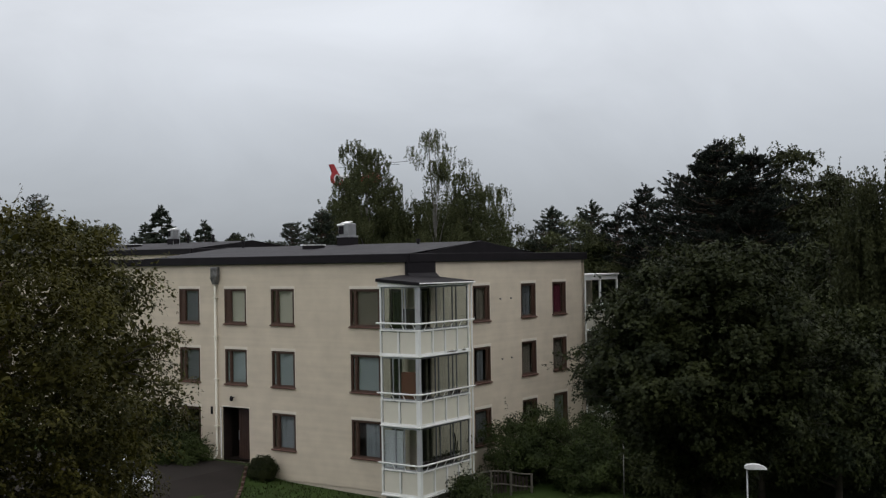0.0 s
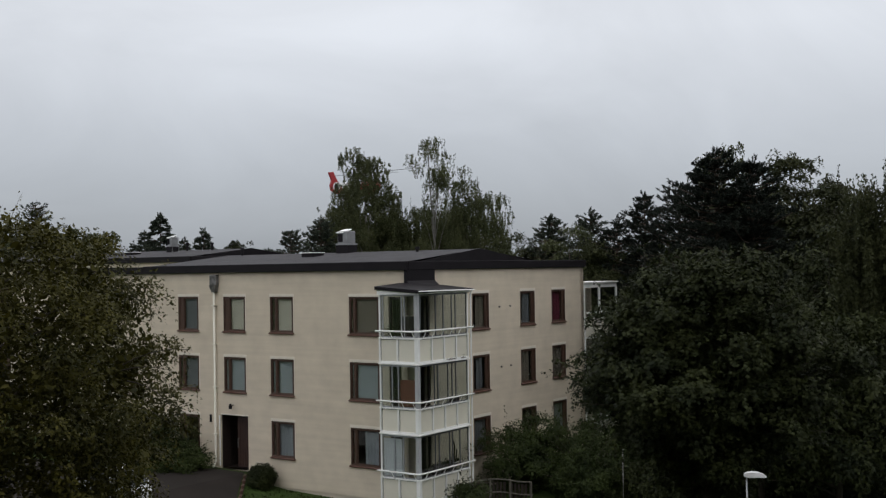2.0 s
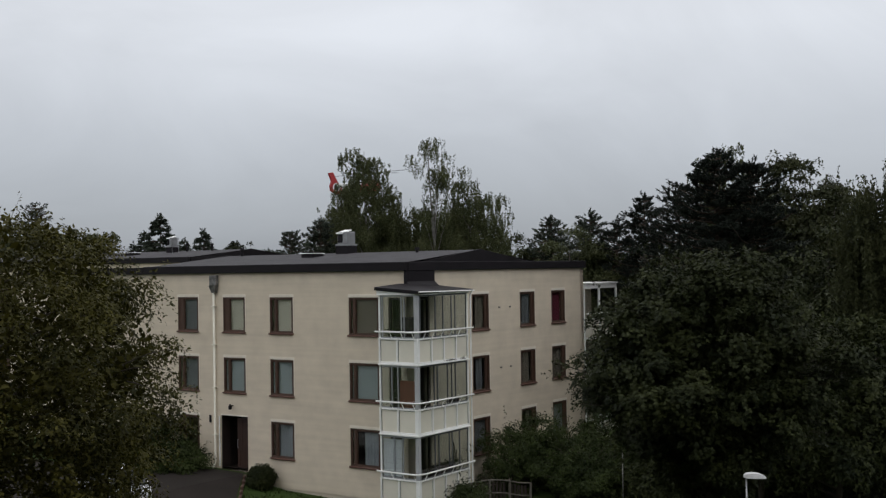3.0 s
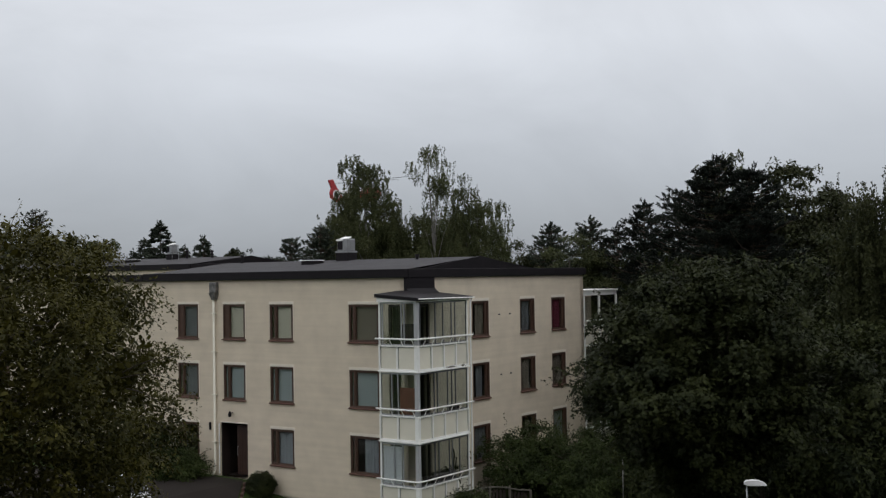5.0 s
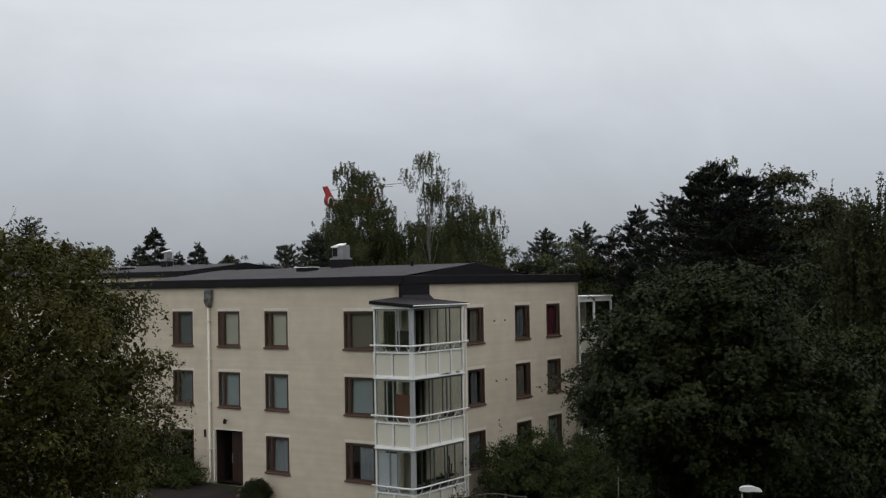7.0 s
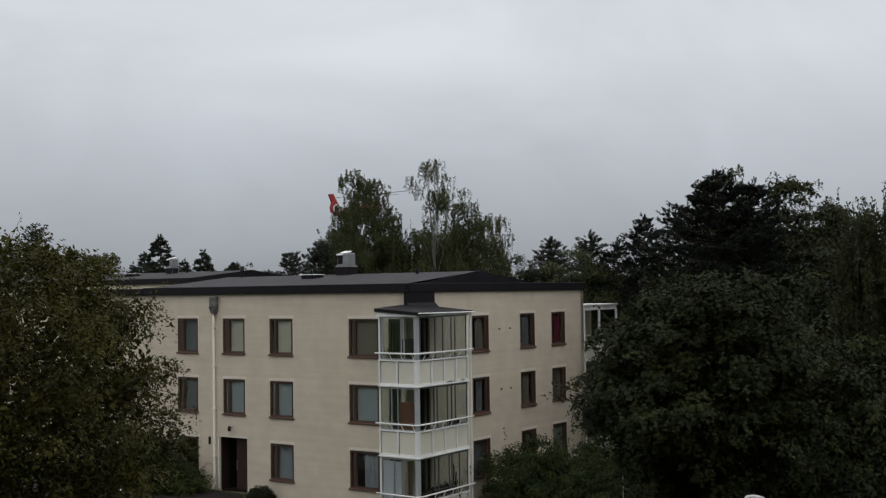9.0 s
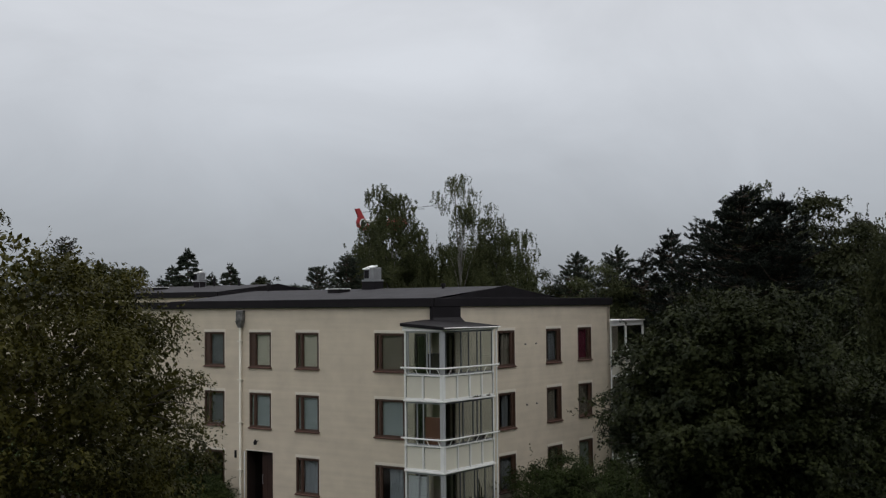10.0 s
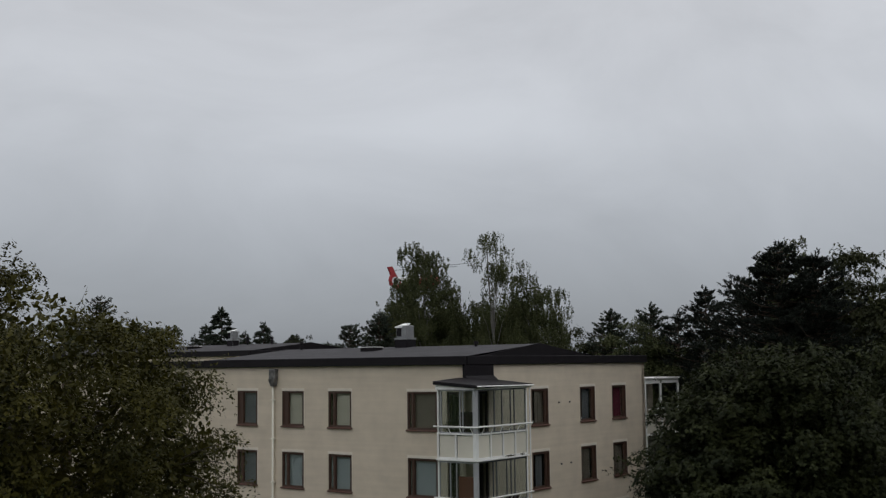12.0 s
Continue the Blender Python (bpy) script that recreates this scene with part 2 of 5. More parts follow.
HELI_WHITE = material("white_aircraft_paint", (0.7, 0.7, 0.7), 0.4, spread=0.05, scale=1, fine=10, bump=0)
TERRACOTTA = material("rust_brown_board", (0.16, 0.06, 0.035), 0.75, spread=0.2, scale=3, fine=40, bump=0.1)


# ---- building helpers ----
class Shape:
    """Gathers boxes, tubes and sheets into one mesh."""

    def __init__(self):
        self.v, self.f = [], []

    def add(self, verts, faces):
        k = len(self.v)
        self.v += [tuple(p) for p in verts]
        self.f += [tuple(i + k for i in q) for q in faces]
        return self

    def box(self, x0, x1, y0, y1, z0, z1, m=None):
        p = [Vector((x, y, z)) for z in (z0, z1) for y in (y0, y1) for x in (x0, x1)]
        if m is not None:
            p = [m @ q for q in p]
        return self.add(p, [(0, 2, 3, 1), (4, 5, 7, 6), (0, 1, 5, 4), (2, 6, 7, 3), (0, 4, 6, 2), (1, 3, 7, 5)])

    def bev(self, x0, x1, y0, y1, z0, z1, e=0.01, m=None):
        """A box with chamfered edges."""
        bm = bmesh.new()
        bmesh.ops.create_cube(bm, size=1)
        bmesh.ops.scale(bm, vec=(x1 - x0, y1 - y0, z1 - z0), verts=bm.verts)
        bmesh.ops.translate(bm, vec=((x0 + x1) / 2, (y0 + y1) / 2, (z0 + z1) / 2), verts=bm.verts)
        bmesh.ops.bevel(bm, geom=bm.edges[:], offset=e, segments=1, affect="EDGES")
        bm.verts.index_update()
        vs = [v.co.copy() if m is None else m @ v.co for v in bm.verts]
        fs = [tuple(v.index for v in f.verts) for f in bm.faces]
        bm.free()
        return self.add(vs, fs)

    def tube(self, points, radii, sides=8, cap=True):
        """A round bar along points; radii: one number or one for each point."""
        pts = [Vector(p) for p in points]
        if not hasattr(radii, "__len__"):
            radii = [radii] * len(pts)
        k = len(self.v)
        for i, p in enumerate(pts):
            d = (pts[min(i + 1, len(pts) - 1)] - pts[max(i - 1, 0)]).normalized()
            a = d.orthogonal().normalized()
            if abs(d.z) < 0.9:
                a = d.cross(Vector((0, 0, 1))).normalized()
            b = d.cross(a)
            for s in range(sides):
                w = 2 * math.pi * s / sides
                self.v.append(tuple(p + (a * math.cos(w) + b * math.sin(w)) * radii[i]))
        for i in range(len(pts) - 1):
            for s in range(sides):
                n = (s + 1) % sides
                self.f.append((k + i * sides + s, k + i * sides + n, k + (i + 1) * sides + n, k + (i + 1) * sides + s))
        if cap:
            self.f.append(tuple(k + s for s in reversed(range(sides))))
            self.f.append(tuple(k + (len(pts) - 1) * sides + s for s in range(sides)))
        return self

    def mesh(self, name):
        me = bpy.data.meshes.new(name)
        me.from_pydata(self.v, [], self.f)
        bm = bmesh.new()
        bm.from_mesh(me)
        bmesh.ops.recalc_face_normals(bm, faces=bm.faces)
        bm.to_mesh(me)
        bm.free()
        return me


def part(name, shape, mat, parent=None, label="", m=None, smooth=False):
    """Links a shape or a mesh as one mesh object under a thing or a part."""
    me = shape.mesh(name) if isinstance(shape, Shape) else shape
    if not me.materials:
        me.materials.append(mat)
    if smooth:
        me.polygons.foreach_set("use_smooth", [True] * len(me.polygons))
    ob = new(name, me)
    if parent is not None:
        ob.parent = parent
    if m is not None:
        ob.matrix_basis = m
    return tagged(ob, label)


def thing(name, label, category, m=None, group="", kind=""):
    ob = new(name)
    ob.empty_display_size = 0.2
    if m is not None:
        ob.matrix_basis = m
    return tagged(ob, label, category, group, kind)


# ---- plan: the building's corner and its turn ----
TURN = 34.774
CX, CY = -1.502, 47.851
BUILDING = pose(CX, CY, 0, 0, 0, -TURN)
EX = Vector((math.cos(radians(TURN)), -math.sin(radians(TURN)), 0))
EY = Vector((math.sin(radians(TURN)), math.cos(radians(TURN)), 0))


def on_plan(lx, ly, z=0.0):
    """From the building's own axes to the world."""
    return Vector((CX, CY, z)) + EX * lx + EY * ly


def ground_z(x, y):
    """The lie of the land: a low bank up to the entrance, higher behind."""
    dx, dy = x - CX, y - CY
    lx = dx * EX.x + dy * EX.y
    ly = dx * EY.x + dy * EY.y
    z = np.interp(lx, [-60, -30, -16, -9, -7.4, -3, 0, 40], [1.7, 1.6, 0.95, 0.8, 0.24, 0.08, 0.0, -0.2])
    z = z * np.interp(ly, [-40, -8, 40], [0.3, 1.0, 1.0])
    return z + 0.05 * np.sin(x * 0.31) * np.cos(y * 0.23) * np.interp(abs(ly) + abs(lx) * 0.3, [0, 6, 12], [0, 0.2, 1])


def gz(x, y):
    return float(ground_z(np.array([x]), np.array([y]))[0])


# ---- ground ----
def sheet(name, xs, ys, lift, mat, label, category):
    X, Y = np.meshgrid(xs, ys)
    Z = ground_z(X.ravel(), Y.ravel()) + lift
    co = np.stack([X.ravel(), Y.ravel(), Z], 1)
    nx, ny = len(xs), len(ys)
    faces = [(j * nx + i, j * nx + i + 1, (j + 1) * nx + i + 1, (j + 1) * nx + i) for j in range(ny - 1) for i in range(nx - 1)]
    me = bpy.data.meshes.new(name)
    me.from_pydata(co.tolist(), [], faces)
    me.materials.append(mat)
    return tagged(new(name, me), label, category, kind="structure")


gx = np.concatenate([[-1800, -700, -300, -150, -90], np.arange(-60, 61, 1.0), [90, 150, 300, 700, 1800]])
gy = np.concatenate([[-1500, -500, -150, -60], np.arange(-20, 101, 1.0), [130, 200, 400, 900, 2500]])
sheet("ground", gx, gy, 0.0, GRASS, "dark green lawn and rough grass under an overcast sky", "ground")


def polygon_on_ground(name, outline, lift, mat, label, category, step=0.5):
    """A thin slab over the ground within an outline given in the building's axes."""
    bm = bmesh.new()
    vs = [bm.verts.new((x, y, 0)) for x, y in outline]
    bm.faces.new(vs)
    lo_x, hi_x = min(p[0] for p in outline), max(p[0] for p in outline)
    lo_y, hi_y = min(p[1] for p in outline), max(p[1] for p in outline)
    for axis, lo, hi in (((1, 0, 0), lo_x, hi_x), ((0, 1, 0), lo_y, hi_y)):
        for s in np.arange(lo + step, hi, step):
            bmesh.ops.bisect_plane(bm, geom=bm.verts[:] + bm.edges[:] + bm.faces[:], plane_co=Vector(axis) * s, plane_no=axis)
    for v in bm.verts:
        w = on_plan(v.co.x, v.co.y)
        v.co = (w.x, w.y, gz(w.x, w.y) + lift)
    me = bpy.data.meshes.new(name)
    bm.to_mesh(me)
    bm.free()
    me.materials.append(mat)
    return tagged(new(name, me), label, category, kind="structure")


polygon_on_ground("road", [(-9.1, -0.35), (-8.0, -1.8), (-6.2, -4.0), (-4.6, -6.0), (-3.6, -9), (-3.4, -14), (-24, -14), (-24, -4.2), (-14.5, -3.4),
                           (-12.0, -1.6), (-11.0, -0.35)], 0.03, ASPHALT, "worn dark grey asphalt forecourt before the entrance", "asphalt")


# unseen wall added behind the eye: closes the place and blocks low skylight
tagged(part("light_blocking_wall", Shape().box(-40, 40, -2.4, -2.0, -0.5, 26.0), BLOCKING_WALL), "unseen plain dark brown wall behind the eye, added to block skylight", "wall", kind="structure")

# ---- the apartment building ----
def wall_mesh(name, length, z0, z1, openings, depth):
    """A wall of that thickness along x with its face at y = 0; openings (x0, x1, z0, z1) go right through it."""
    xs = sorted({0.0, length, *[o[0] for o in openings], *[o[1] for o in openings]})
    zs = sorted({z0, z1, *[o[2] for o in openings], *[o[3] for o in openings]})
    gone = lambda i, j: any(o[0] - 1e-6 <= xs[i] and xs[i + 1] <= o[1] + 1e-6 and o[2] - 1e-6 <= zs[j] and zs[j + 1] <= o[3] + 1e-6 for o in openings)
    s = Shape()
    solid = {(i, j): not gone(i, j) for i in range(len(xs) - 1) for j in range(len(zs) - 1)}
    at = lambda i, j: solid.get((i, j), False)
    for (i, j), full in solid.items():
        if not full:
            continue
        a, b, c, d = xs[i], xs[i + 1], zs[j], zs[j + 1]
        s.add([(a, 0, c), (b, 0, c), (b, 0, d), (a, 0, d)], [(0, 1, 2, 3)])
        s.add([(a, depth, c), (b, depth, c), (b, depth, d), (a, depth, d)], [(3, 2, 1, 0)])
        for di, dj, q in ((-1, 0, [(a, c), (a, d)]), (1, 0, [(b, d), (b, c)]), (0, -1, [(b, c), (a, c)]), (0, 1, [(a, d), (b, d)])):
            if not at(i + di, j + dj):
                (p, r), (t, u) = q
                s.add([(p, 0, r), (p, depth, r), (t, depth, u), (t, 0, u)], [(0, 1, 2, 3)])
    me = s.mesh(name)
    bm = bmesh.new()
    bm.from_mesh(me)
    bmesh.ops.remove_doubles(bm, verts=bm.verts, dist=1e-4)
    bmesh.ops.recalc_face_normals(bm, faces=bm.faces)
    bm.to_mesh(me)
    bm.free()
    return me


WALL_TOP = 9.97
STOREY = 2.8
HEAD = [8.836, 6.036, 3.236]          # tops of the window openings, storey by storey
WIN_H = 1.62
LEFT_END, RIGHT_END = 15.9, 15.6
CACHE = {}


def cached(key, make):
    if key not in CACHE:
        CACHE[key] = make()
    return CACHE[key]


def window(parent, m, width, height, narrow, side, cover, vent_solid=False, label=""):
    """A wooden window in a wall opening: frame > narrow sash, wide sash, panes, sill, blind or curtain. x along the wall, y inwards, z up."""
    def frame_mesh():
        s = Shape()
        t = 0.065
        s.bev(0, width, 0.05, 0.15, height - t, height, 0.008).bev(0, width, 0.05, 0.15, 0, t, 0.008)
        s.bev(0, t, 0.05, 0.15, t, height - t, 0.008).bev(width - t, width, 0.05, 0.15, t, height - t, 0.008)
        x = narrow if side == "l" else width - narrow
        s.bev(x - 0.045, x + 0.045, 0.045, 0.15, t, height - t, 0.008)
        return s.mesh("window")
    w = part("window", cached(("frame", width, height, narrow, side), frame_mesh), BROWN, parent, label, m @ pose(0, -0.056, 0))
    part("sill", cached(("sill", width), lambda: Shape().add(
        [(-0.05, -0.015, -0.055), (width + 0.05, -0.015, -0.055), (width + 0.05, 0.07, -0.01), (-0.05, 0.07, -0.01),
         (-0.05, -0.015, -0.015), (width + 0.05, -0.015, -0.015), (width + 0.05, 0.07, 0.03), (-0.05, 0.07, 0.03)],
        [(0, 3, 2, 1), (4, 5, 6, 7), (0, 1, 5, 4), (1, 2, 6, 5), (2, 3, 7, 6), (3, 0, 4, 7)]).mesh("sill")), BROWN_SILL, w, "brown sheet metal sill")
    x_n0, x_n1 = (0.065, narrow - 0.045) if side == "l" else (width - narrow + 0.045, width - 0.065)
    x_w0, x_w1 = (narrow + 0.045, width - 0.065) if side == "l" else (0.065, width - narrow - 0.045)
    for a, b, solid in ((x_n0, x_n1, vent_solid), (x_w0, x_w1, False)):
        def sash_mesh(a=a, b=b):
            s, t = Shape(), 0.045
            s.box(a, b, 0.075, 0.125, 0.065, 0.065 + t).box(a, b, 0.075, 0.125, height - 0.065 - t, height - 0.065)
            s.box(a, a + t, 0.075, 0.125, 0.065 + t, height - 0.065 - t).box(b - t, b, 0.075, 0.125, 0.065 + t, height - 0.065 - t)
            return s.mesh("sash")
        part("sash", cached(("sash", a, b, height), sash_mesh), BROWN, w)
        if solid:
            part("vent_panel", cached(("vent", a, b, height), lambda: Shape().box(a + 0.045, b - 0.045, 0.09, 0.115, 0.11, height - 0.11).mesh("vent_panel")),
                 BROWN, w, "brown wooden ventilation panel")
        else:
            pane = part("pane", cached(("pane", a, b, height), lambda: Shape().box(a + 0.045, b - 0.045, 0.098, 0.104, 0.11, height - 0.11).mesh("pane")), GLASS, w)
            pane.visible_shadow = False
    if cover:
        kind, mat, c0, c1 = cover
        c0, c1 = 0.07 + c0 * (width - 0.14), 0.07 + c1 * (width - 0.14)
        s = Shape()
        if kind == "blind":
            s.box(c0, c1, 0.165, 0.172, 0.1, height - 0.06)
            s.box(c0, c1, 0.16, 0.18, 0.08, 0.1)
        else:
            n = max(6, int((c1 - c0) / 0.05))
            vs = []
            for i in range(n + 1):
                x = c0 + (c1 - c0) * i / n
                y = 0.2 + 0.03 * math.sin(i * 1.9) + 0.01 * math.sin(i * 0.7)
                vs += [(x, y, 0.05), (x, y, height - 0.03), (x, y + 0.008, 0.05), (x, y + 0.008, height - 0.03)]
            s.add(vs, [q for i in range(n) for q in ((4 * i, 4 * i + 4, 4 * i + 5, 4 * i + 1), (4 * i + 2, 4 * i + 3, 4 * i + 7, 4 * i + 6))])
        part("blind" if kind == "blind" else "curtain", s, mat, w, smooth=kind != "blind")
    return w


house = thing("apartment_building", "three-storey cream rendered apartment building with brown windows and dark flat roof", "building", BUILDING)

# openings of the long facade, x from the corner to the west is negative: shift by LEFT_END
left_windows = []      # x0, storey, width, narrow, side, cover, vent_solid
COL = [(-13.70, 1.39), (-10.65, 1.40), (-7.70, 1.40), (-3.09, 1.62)]
covers_left = {
    (0, 0): ("blind", BLIND_DARK, 0.28, 1.0), (1, 0): ("blind", BLIND_BEIGE, 0.28, 1.0), (2, 0): ("blind", BLIND_BEIGE, 0.28, 1.0), (3, 0): ("blind", BLIND_BROWN, 0.1, 1.0),
    (0, 1): ("blind", BLIND_DARK, 0.28, 1.0), (1, 1): ("blind", BLIND_GREY, 0.02, 1.0), (2, 1): ("blind", BLIND_GREY, 0.02, 1.0), (3, 1): ("blind", BLIND_GREY, 0.02, 1.0),
    (0, 2): ("curtain", CURTAIN_WHITE, 0.14, 0.34), (2, 2): ("curtain", CURTAIN_GREY, 0.1, 1.0), (3, 2): ("curtain", CURTAIN_GREY, 0.42, 0.97)}
openings = []
for c, (x0, w) in enumerate(COL):
    for row in range(3):
        if c == 1 and row == 2:
            continue
        openings.append((x0 + LEFT_END, x0 + w + LEFT_END, HEAD[row] - WIN_H, HEAD[row]))
DOOR = (-10.87, -9.15, 0.88, 3.34)
openings.append((DOOR[0] + LEFT_END, DOOR[1] + LEFT_END, DOOR[2], DOOR[3]))
for row in range(3):
    openings.append((-0.95 + LEFT_END, -0.12 + LEFT_END, HEAD[row] - 2.15, HEAD[row]))
part("wall", wall_mesh("wall", LEFT_END, 0.3, WALL_TOP, openings, 0.32), PLASTER, house, "cream rendered long facade", pose(-LEFT_END, 0, 0))
part("foundation", Shape().box(-LEFT_END, 0, 0.03, 0.32, -0.6, 0.3), PLINTH, house, "pale rendered plinth")

RIGHT_COL = [(4.93, 1.40), (9.12, 1.39), (12.18, 1.39)]
right_open = []
for x0, w in RIGHT_COL:
    for row in range(3):
        right_open.append((x0, x0 + w, HEAD[row] - WIN_H, HEAD[row]))
for row in range(3):
    right_open.append((0.75, 1.65, HEAD[row] - 2.15, HEAD[row]))
EAST = pose(0, 0, 0, 0, 0, 90)
part("wall", wall_mesh("wall", RIGHT_END, 0.3, WALL_TOP, [o for o in right_open], 0.32), PLASTER, house, "cream rendered end facade", pose(0, 0, 0, 0, 0, 90) @ pose(0, 0, 0))
part("foundation", Shape().box(-0.32, -0.03, 0.0, RIGHT_END, -0.6, 0.3), PLINTH, house, "pale rendered plinth")
part("wall", Shape().box(-LEFT_END, 0, RIGHT_END - 0.32, RIGHT_END, 0, WALL_TOP), PLASTER, house, "cream rendered rear wall")
part("wall", Shape().box(-LEFT_END, -LEFT_END + 0.32, 0.33, RIGHT_END - 0.33, 0, WALL_TOP), PLASTER, house, "cream rendered end wall")
for z in (0.55, 3.62, 6.42, 9.4):
    part("floor_slab", Shape().box(-LEFT_END + 0.33, -0.33, 0.33, RIGHT_END - 0.33, z - 0.2, z), ROOM, house)
for y in (4.2,):
    part("partition_wall", Shape().box(-LEFT_END + 0.34, -0.34, y, y + 0.12, 0.56, 9.19), ROOM, house)
for x in (-4.0, -8.4, -12.0):
    part("partition_wall", Shape().box(x, x + 0.12, 0.34, 4.19, 0.56, 9.19), ROOM, house)
for y in (8.6, 11.5):
    part("partition_wall", Shape().box(-4.5, -0.34, y, y + 0.12, 0.56, 9.19), ROOM, house)
part("partition_wall", Shape().box(-4.6, -4.5, 4.33, RIGHT_END - 0.34, 0.56, 9.19), ROOM, house)

for c, (x0, w) in enumerate(COL):
    for row in range(3):
        if c == 1 and row == 2:
            continue
        narrow = 0.36 if c < 3 else 0.3
        window(house, pose(x0, 0, HEAD[row] - WIN_H), w, WIN_H, narrow, "l", covers_left.get((c, row)), vent_solid=(row == 0 and c < 2),
               label="brown wooden window with a narrow and a wide sash")
        part("lintel_band", cached(("lintel", w), lambda: Shape().bev(-0.03, w + 0.045, -0.012, 0.02, 0.005, 0.13, 0.004).bev(w + 0.004, w + 0.045, -0.012, 0.02, 0.04 - WIN_H, 0.004, 0.004).mesh("lintel_band")), PLASTER_LIGHT, house,
             "pale strip above and beside the window", pose(x0, 0, HEAD[row]))
covers_right = {(0, 0): ("curtain", BLIND_BROWN, 0.3, 1.0), (1, 0): ("curtain", BLIND_DARK, 0.25, 0.75), (2, 0): ("curtain", CURTAIN_RED, 0.1, 0.75),
                (0, 1): ("curtain", BLIND_DARK, 0.3, 0.75), (1, 1): ("curtain", BLIND_BROWN, 0.1, 0.7), (2, 1): ("curtain", BLIND_BROWN, 0.2, 0.8), (0, 2): ("curtain", BLIND_DARK, 0.2, 0.9),
                (1, 2): ("curtain", BLIND_BROWN, 0.4, 0.7), (2, 2): ("blind", BLIND_DARK, 0.1, 1.0)}
for c, (x0, w) in enumerate(RIGHT_COL):
    for row in range(3):
        window(house, EAST @ pose(x0, 0, HEAD[row] - WIN_H), w, WIN_H, 0.26, "r", covers_right.get((c, row)),
               label="brown wooden window with a dark room behind")
        part("lintel_band", cached(("lintel", w), None), PLASTER_LIGHT, house, "pale strip above and beside the window", EAST @ pose(x0, 0, HEAD[row]))
for x0, row, w_, h_ in ((9.3, 0, 0.5, 0.12), (9.9, 1, 0.28, 0.34), (12.5, 0, 0.4, 0.08), (5.2, 0, 0.16, 0.14)):
    part("sill_box", Shape().bev(-0.3, -0.18, x0, x0 + w_, HEAD[row] - WIN_H + 0.07, HEAD[row] - WIN_H + 0.07 + h_, 0.01), WHITE_METAL, house, "pale box on the window sill")
for row in range(3):
    # doors behind the balconies
    for m, wid in ((EAST @ pose(0.75, 0, HEAD[row] - 2.15), 0.9), (pose(-0.95, 0, HEAD[row] - 2.15), 0.83)):
        s = Shape()
        s.bev(0, 0.1, 0.05, 0.13, 0, 2.15, 0.008).bev(wid - 0.1, wid, 0.05, 0.13, 0, 2.15, 0.008)
        s.bev(0.1, wid - 0.1, 0.05, 0.13, 2.03, 2.15, 0.008).bev(0.1, wid - 0.1, 0.05, 0.13, 0, 0.45, 0.008)
        d = part("balcony_door", s, DARK_WOOD, house, "dark brown glazed balcony door", m)
        p = part("pane", Shape().box(0.1, wid - 0.1, 0.085, 0.091, 0.45, 2.03), GLASS, d)
        p.visible_shadow = False
        part("door_handle", Shape().tube([(wid - 0.06, 0.05, 1.0), (wid - 0.06, 0.0, 1.0), (wid - 0.16, 0.0, 1.0)], 0.01, 6), ALU, d, "grey metal door handle")

# entrance: a deep dark recess with a wooden door
ent = part("entrance_recess", Shape().box(DOOR[0] - 0.1, DOOR[0], 0.32, 1.3, 0.8, 3.44).box(DOOR[1], DOOR[1] + 0.1, 0.32, 1.3, 0.8, 3.44)
           .box(DOOR[0], DOOR[1], 0.32, 1.3, 3.34, 3.44).box(DOOR[0], DOOR[1], 0.0, 1.3, 0.70, 0.88), DARK_WOOD, house, "dark entrance recess")
dr = part("entrance_door", Shape().bev(DOOR[0] + 0.55, DOOR[1] - 0.02, 0.5, 0.56, 0.89, 3.2, 0.01), DOOR_WOOD, house, "dark stained wooden entrance door")
for i in range(7):
    x = DOOR[0] + 0.6 + i * 0.155
    part("plank", Shape().bev(x, x + 0.14, 0.475, 0.498, 0.95, 3.1, 0.006), DOOR_WOOD, dr)
part("door_handle", Shape().tube([(DOOR[0] + 0.66, 0.47, 1.8), (DOOR[0] + 0.66, 0.4, 1.8), (DOOR[0] + 0.66, 0.4, 2.2), (DOOR[0] + 0.66, 0.47, 2.2)], 0.015, 6), ALU, dr, "grey metal pull handle")
side_pane = part("side_light", Shape().box(DOOR[0] + 0.05, DOOR[0] + 0.5, 0.52, 0.53, 0.95, 3.15), GLASS, house, "narrow glazed side light")
part("lintel_band", Shape().bev(DOOR[0] - 0.03, DOOR[1] + 0.03, -0.01, 0.02, DOOR[3] + 0.004, DOOR[3] + 0.07, 0.004), PLASTER_LIGHT, house, "pale strip above the entrance")
lamp = part("wall_lamp", Shape().tube([(-10.08, 0.0, 3.82), (-10.08, -0.12, 3.82), (-10.08, -0.2, 3.78)], 0.025, 6).tube([(-10.08, -0.2, 3.9), (-10.08, -0.2, 3.78), (-10.08, -0.2, 3.66)], [0.04, 0.085, 0.07], 10),
            DARK_METAL, house, "small dark entrance lamp")
part("door_lining", Shape().box(DOOR[0] + 0.002, DOOR[0] + 0.04, 0.04, 0.318, 0.885, 3.33), DARK_WOOD, house, "dark stained door lining")
part("door_lining", Shape().box(DOOR[1] - 0.04, DOOR[1] - 0.002, 0.04, 0.318, 0.885, 3.33), DARK_WOOD, house, "dark stained door lining")
# call panel beside the entrance and small fixings on the end facade
part("call_panel", Shape().bev(-11.62, -11.5, -0.04, 0.0, 2.95, 3.3, 0.006), DARK_METAL, house, "small dark call panel")
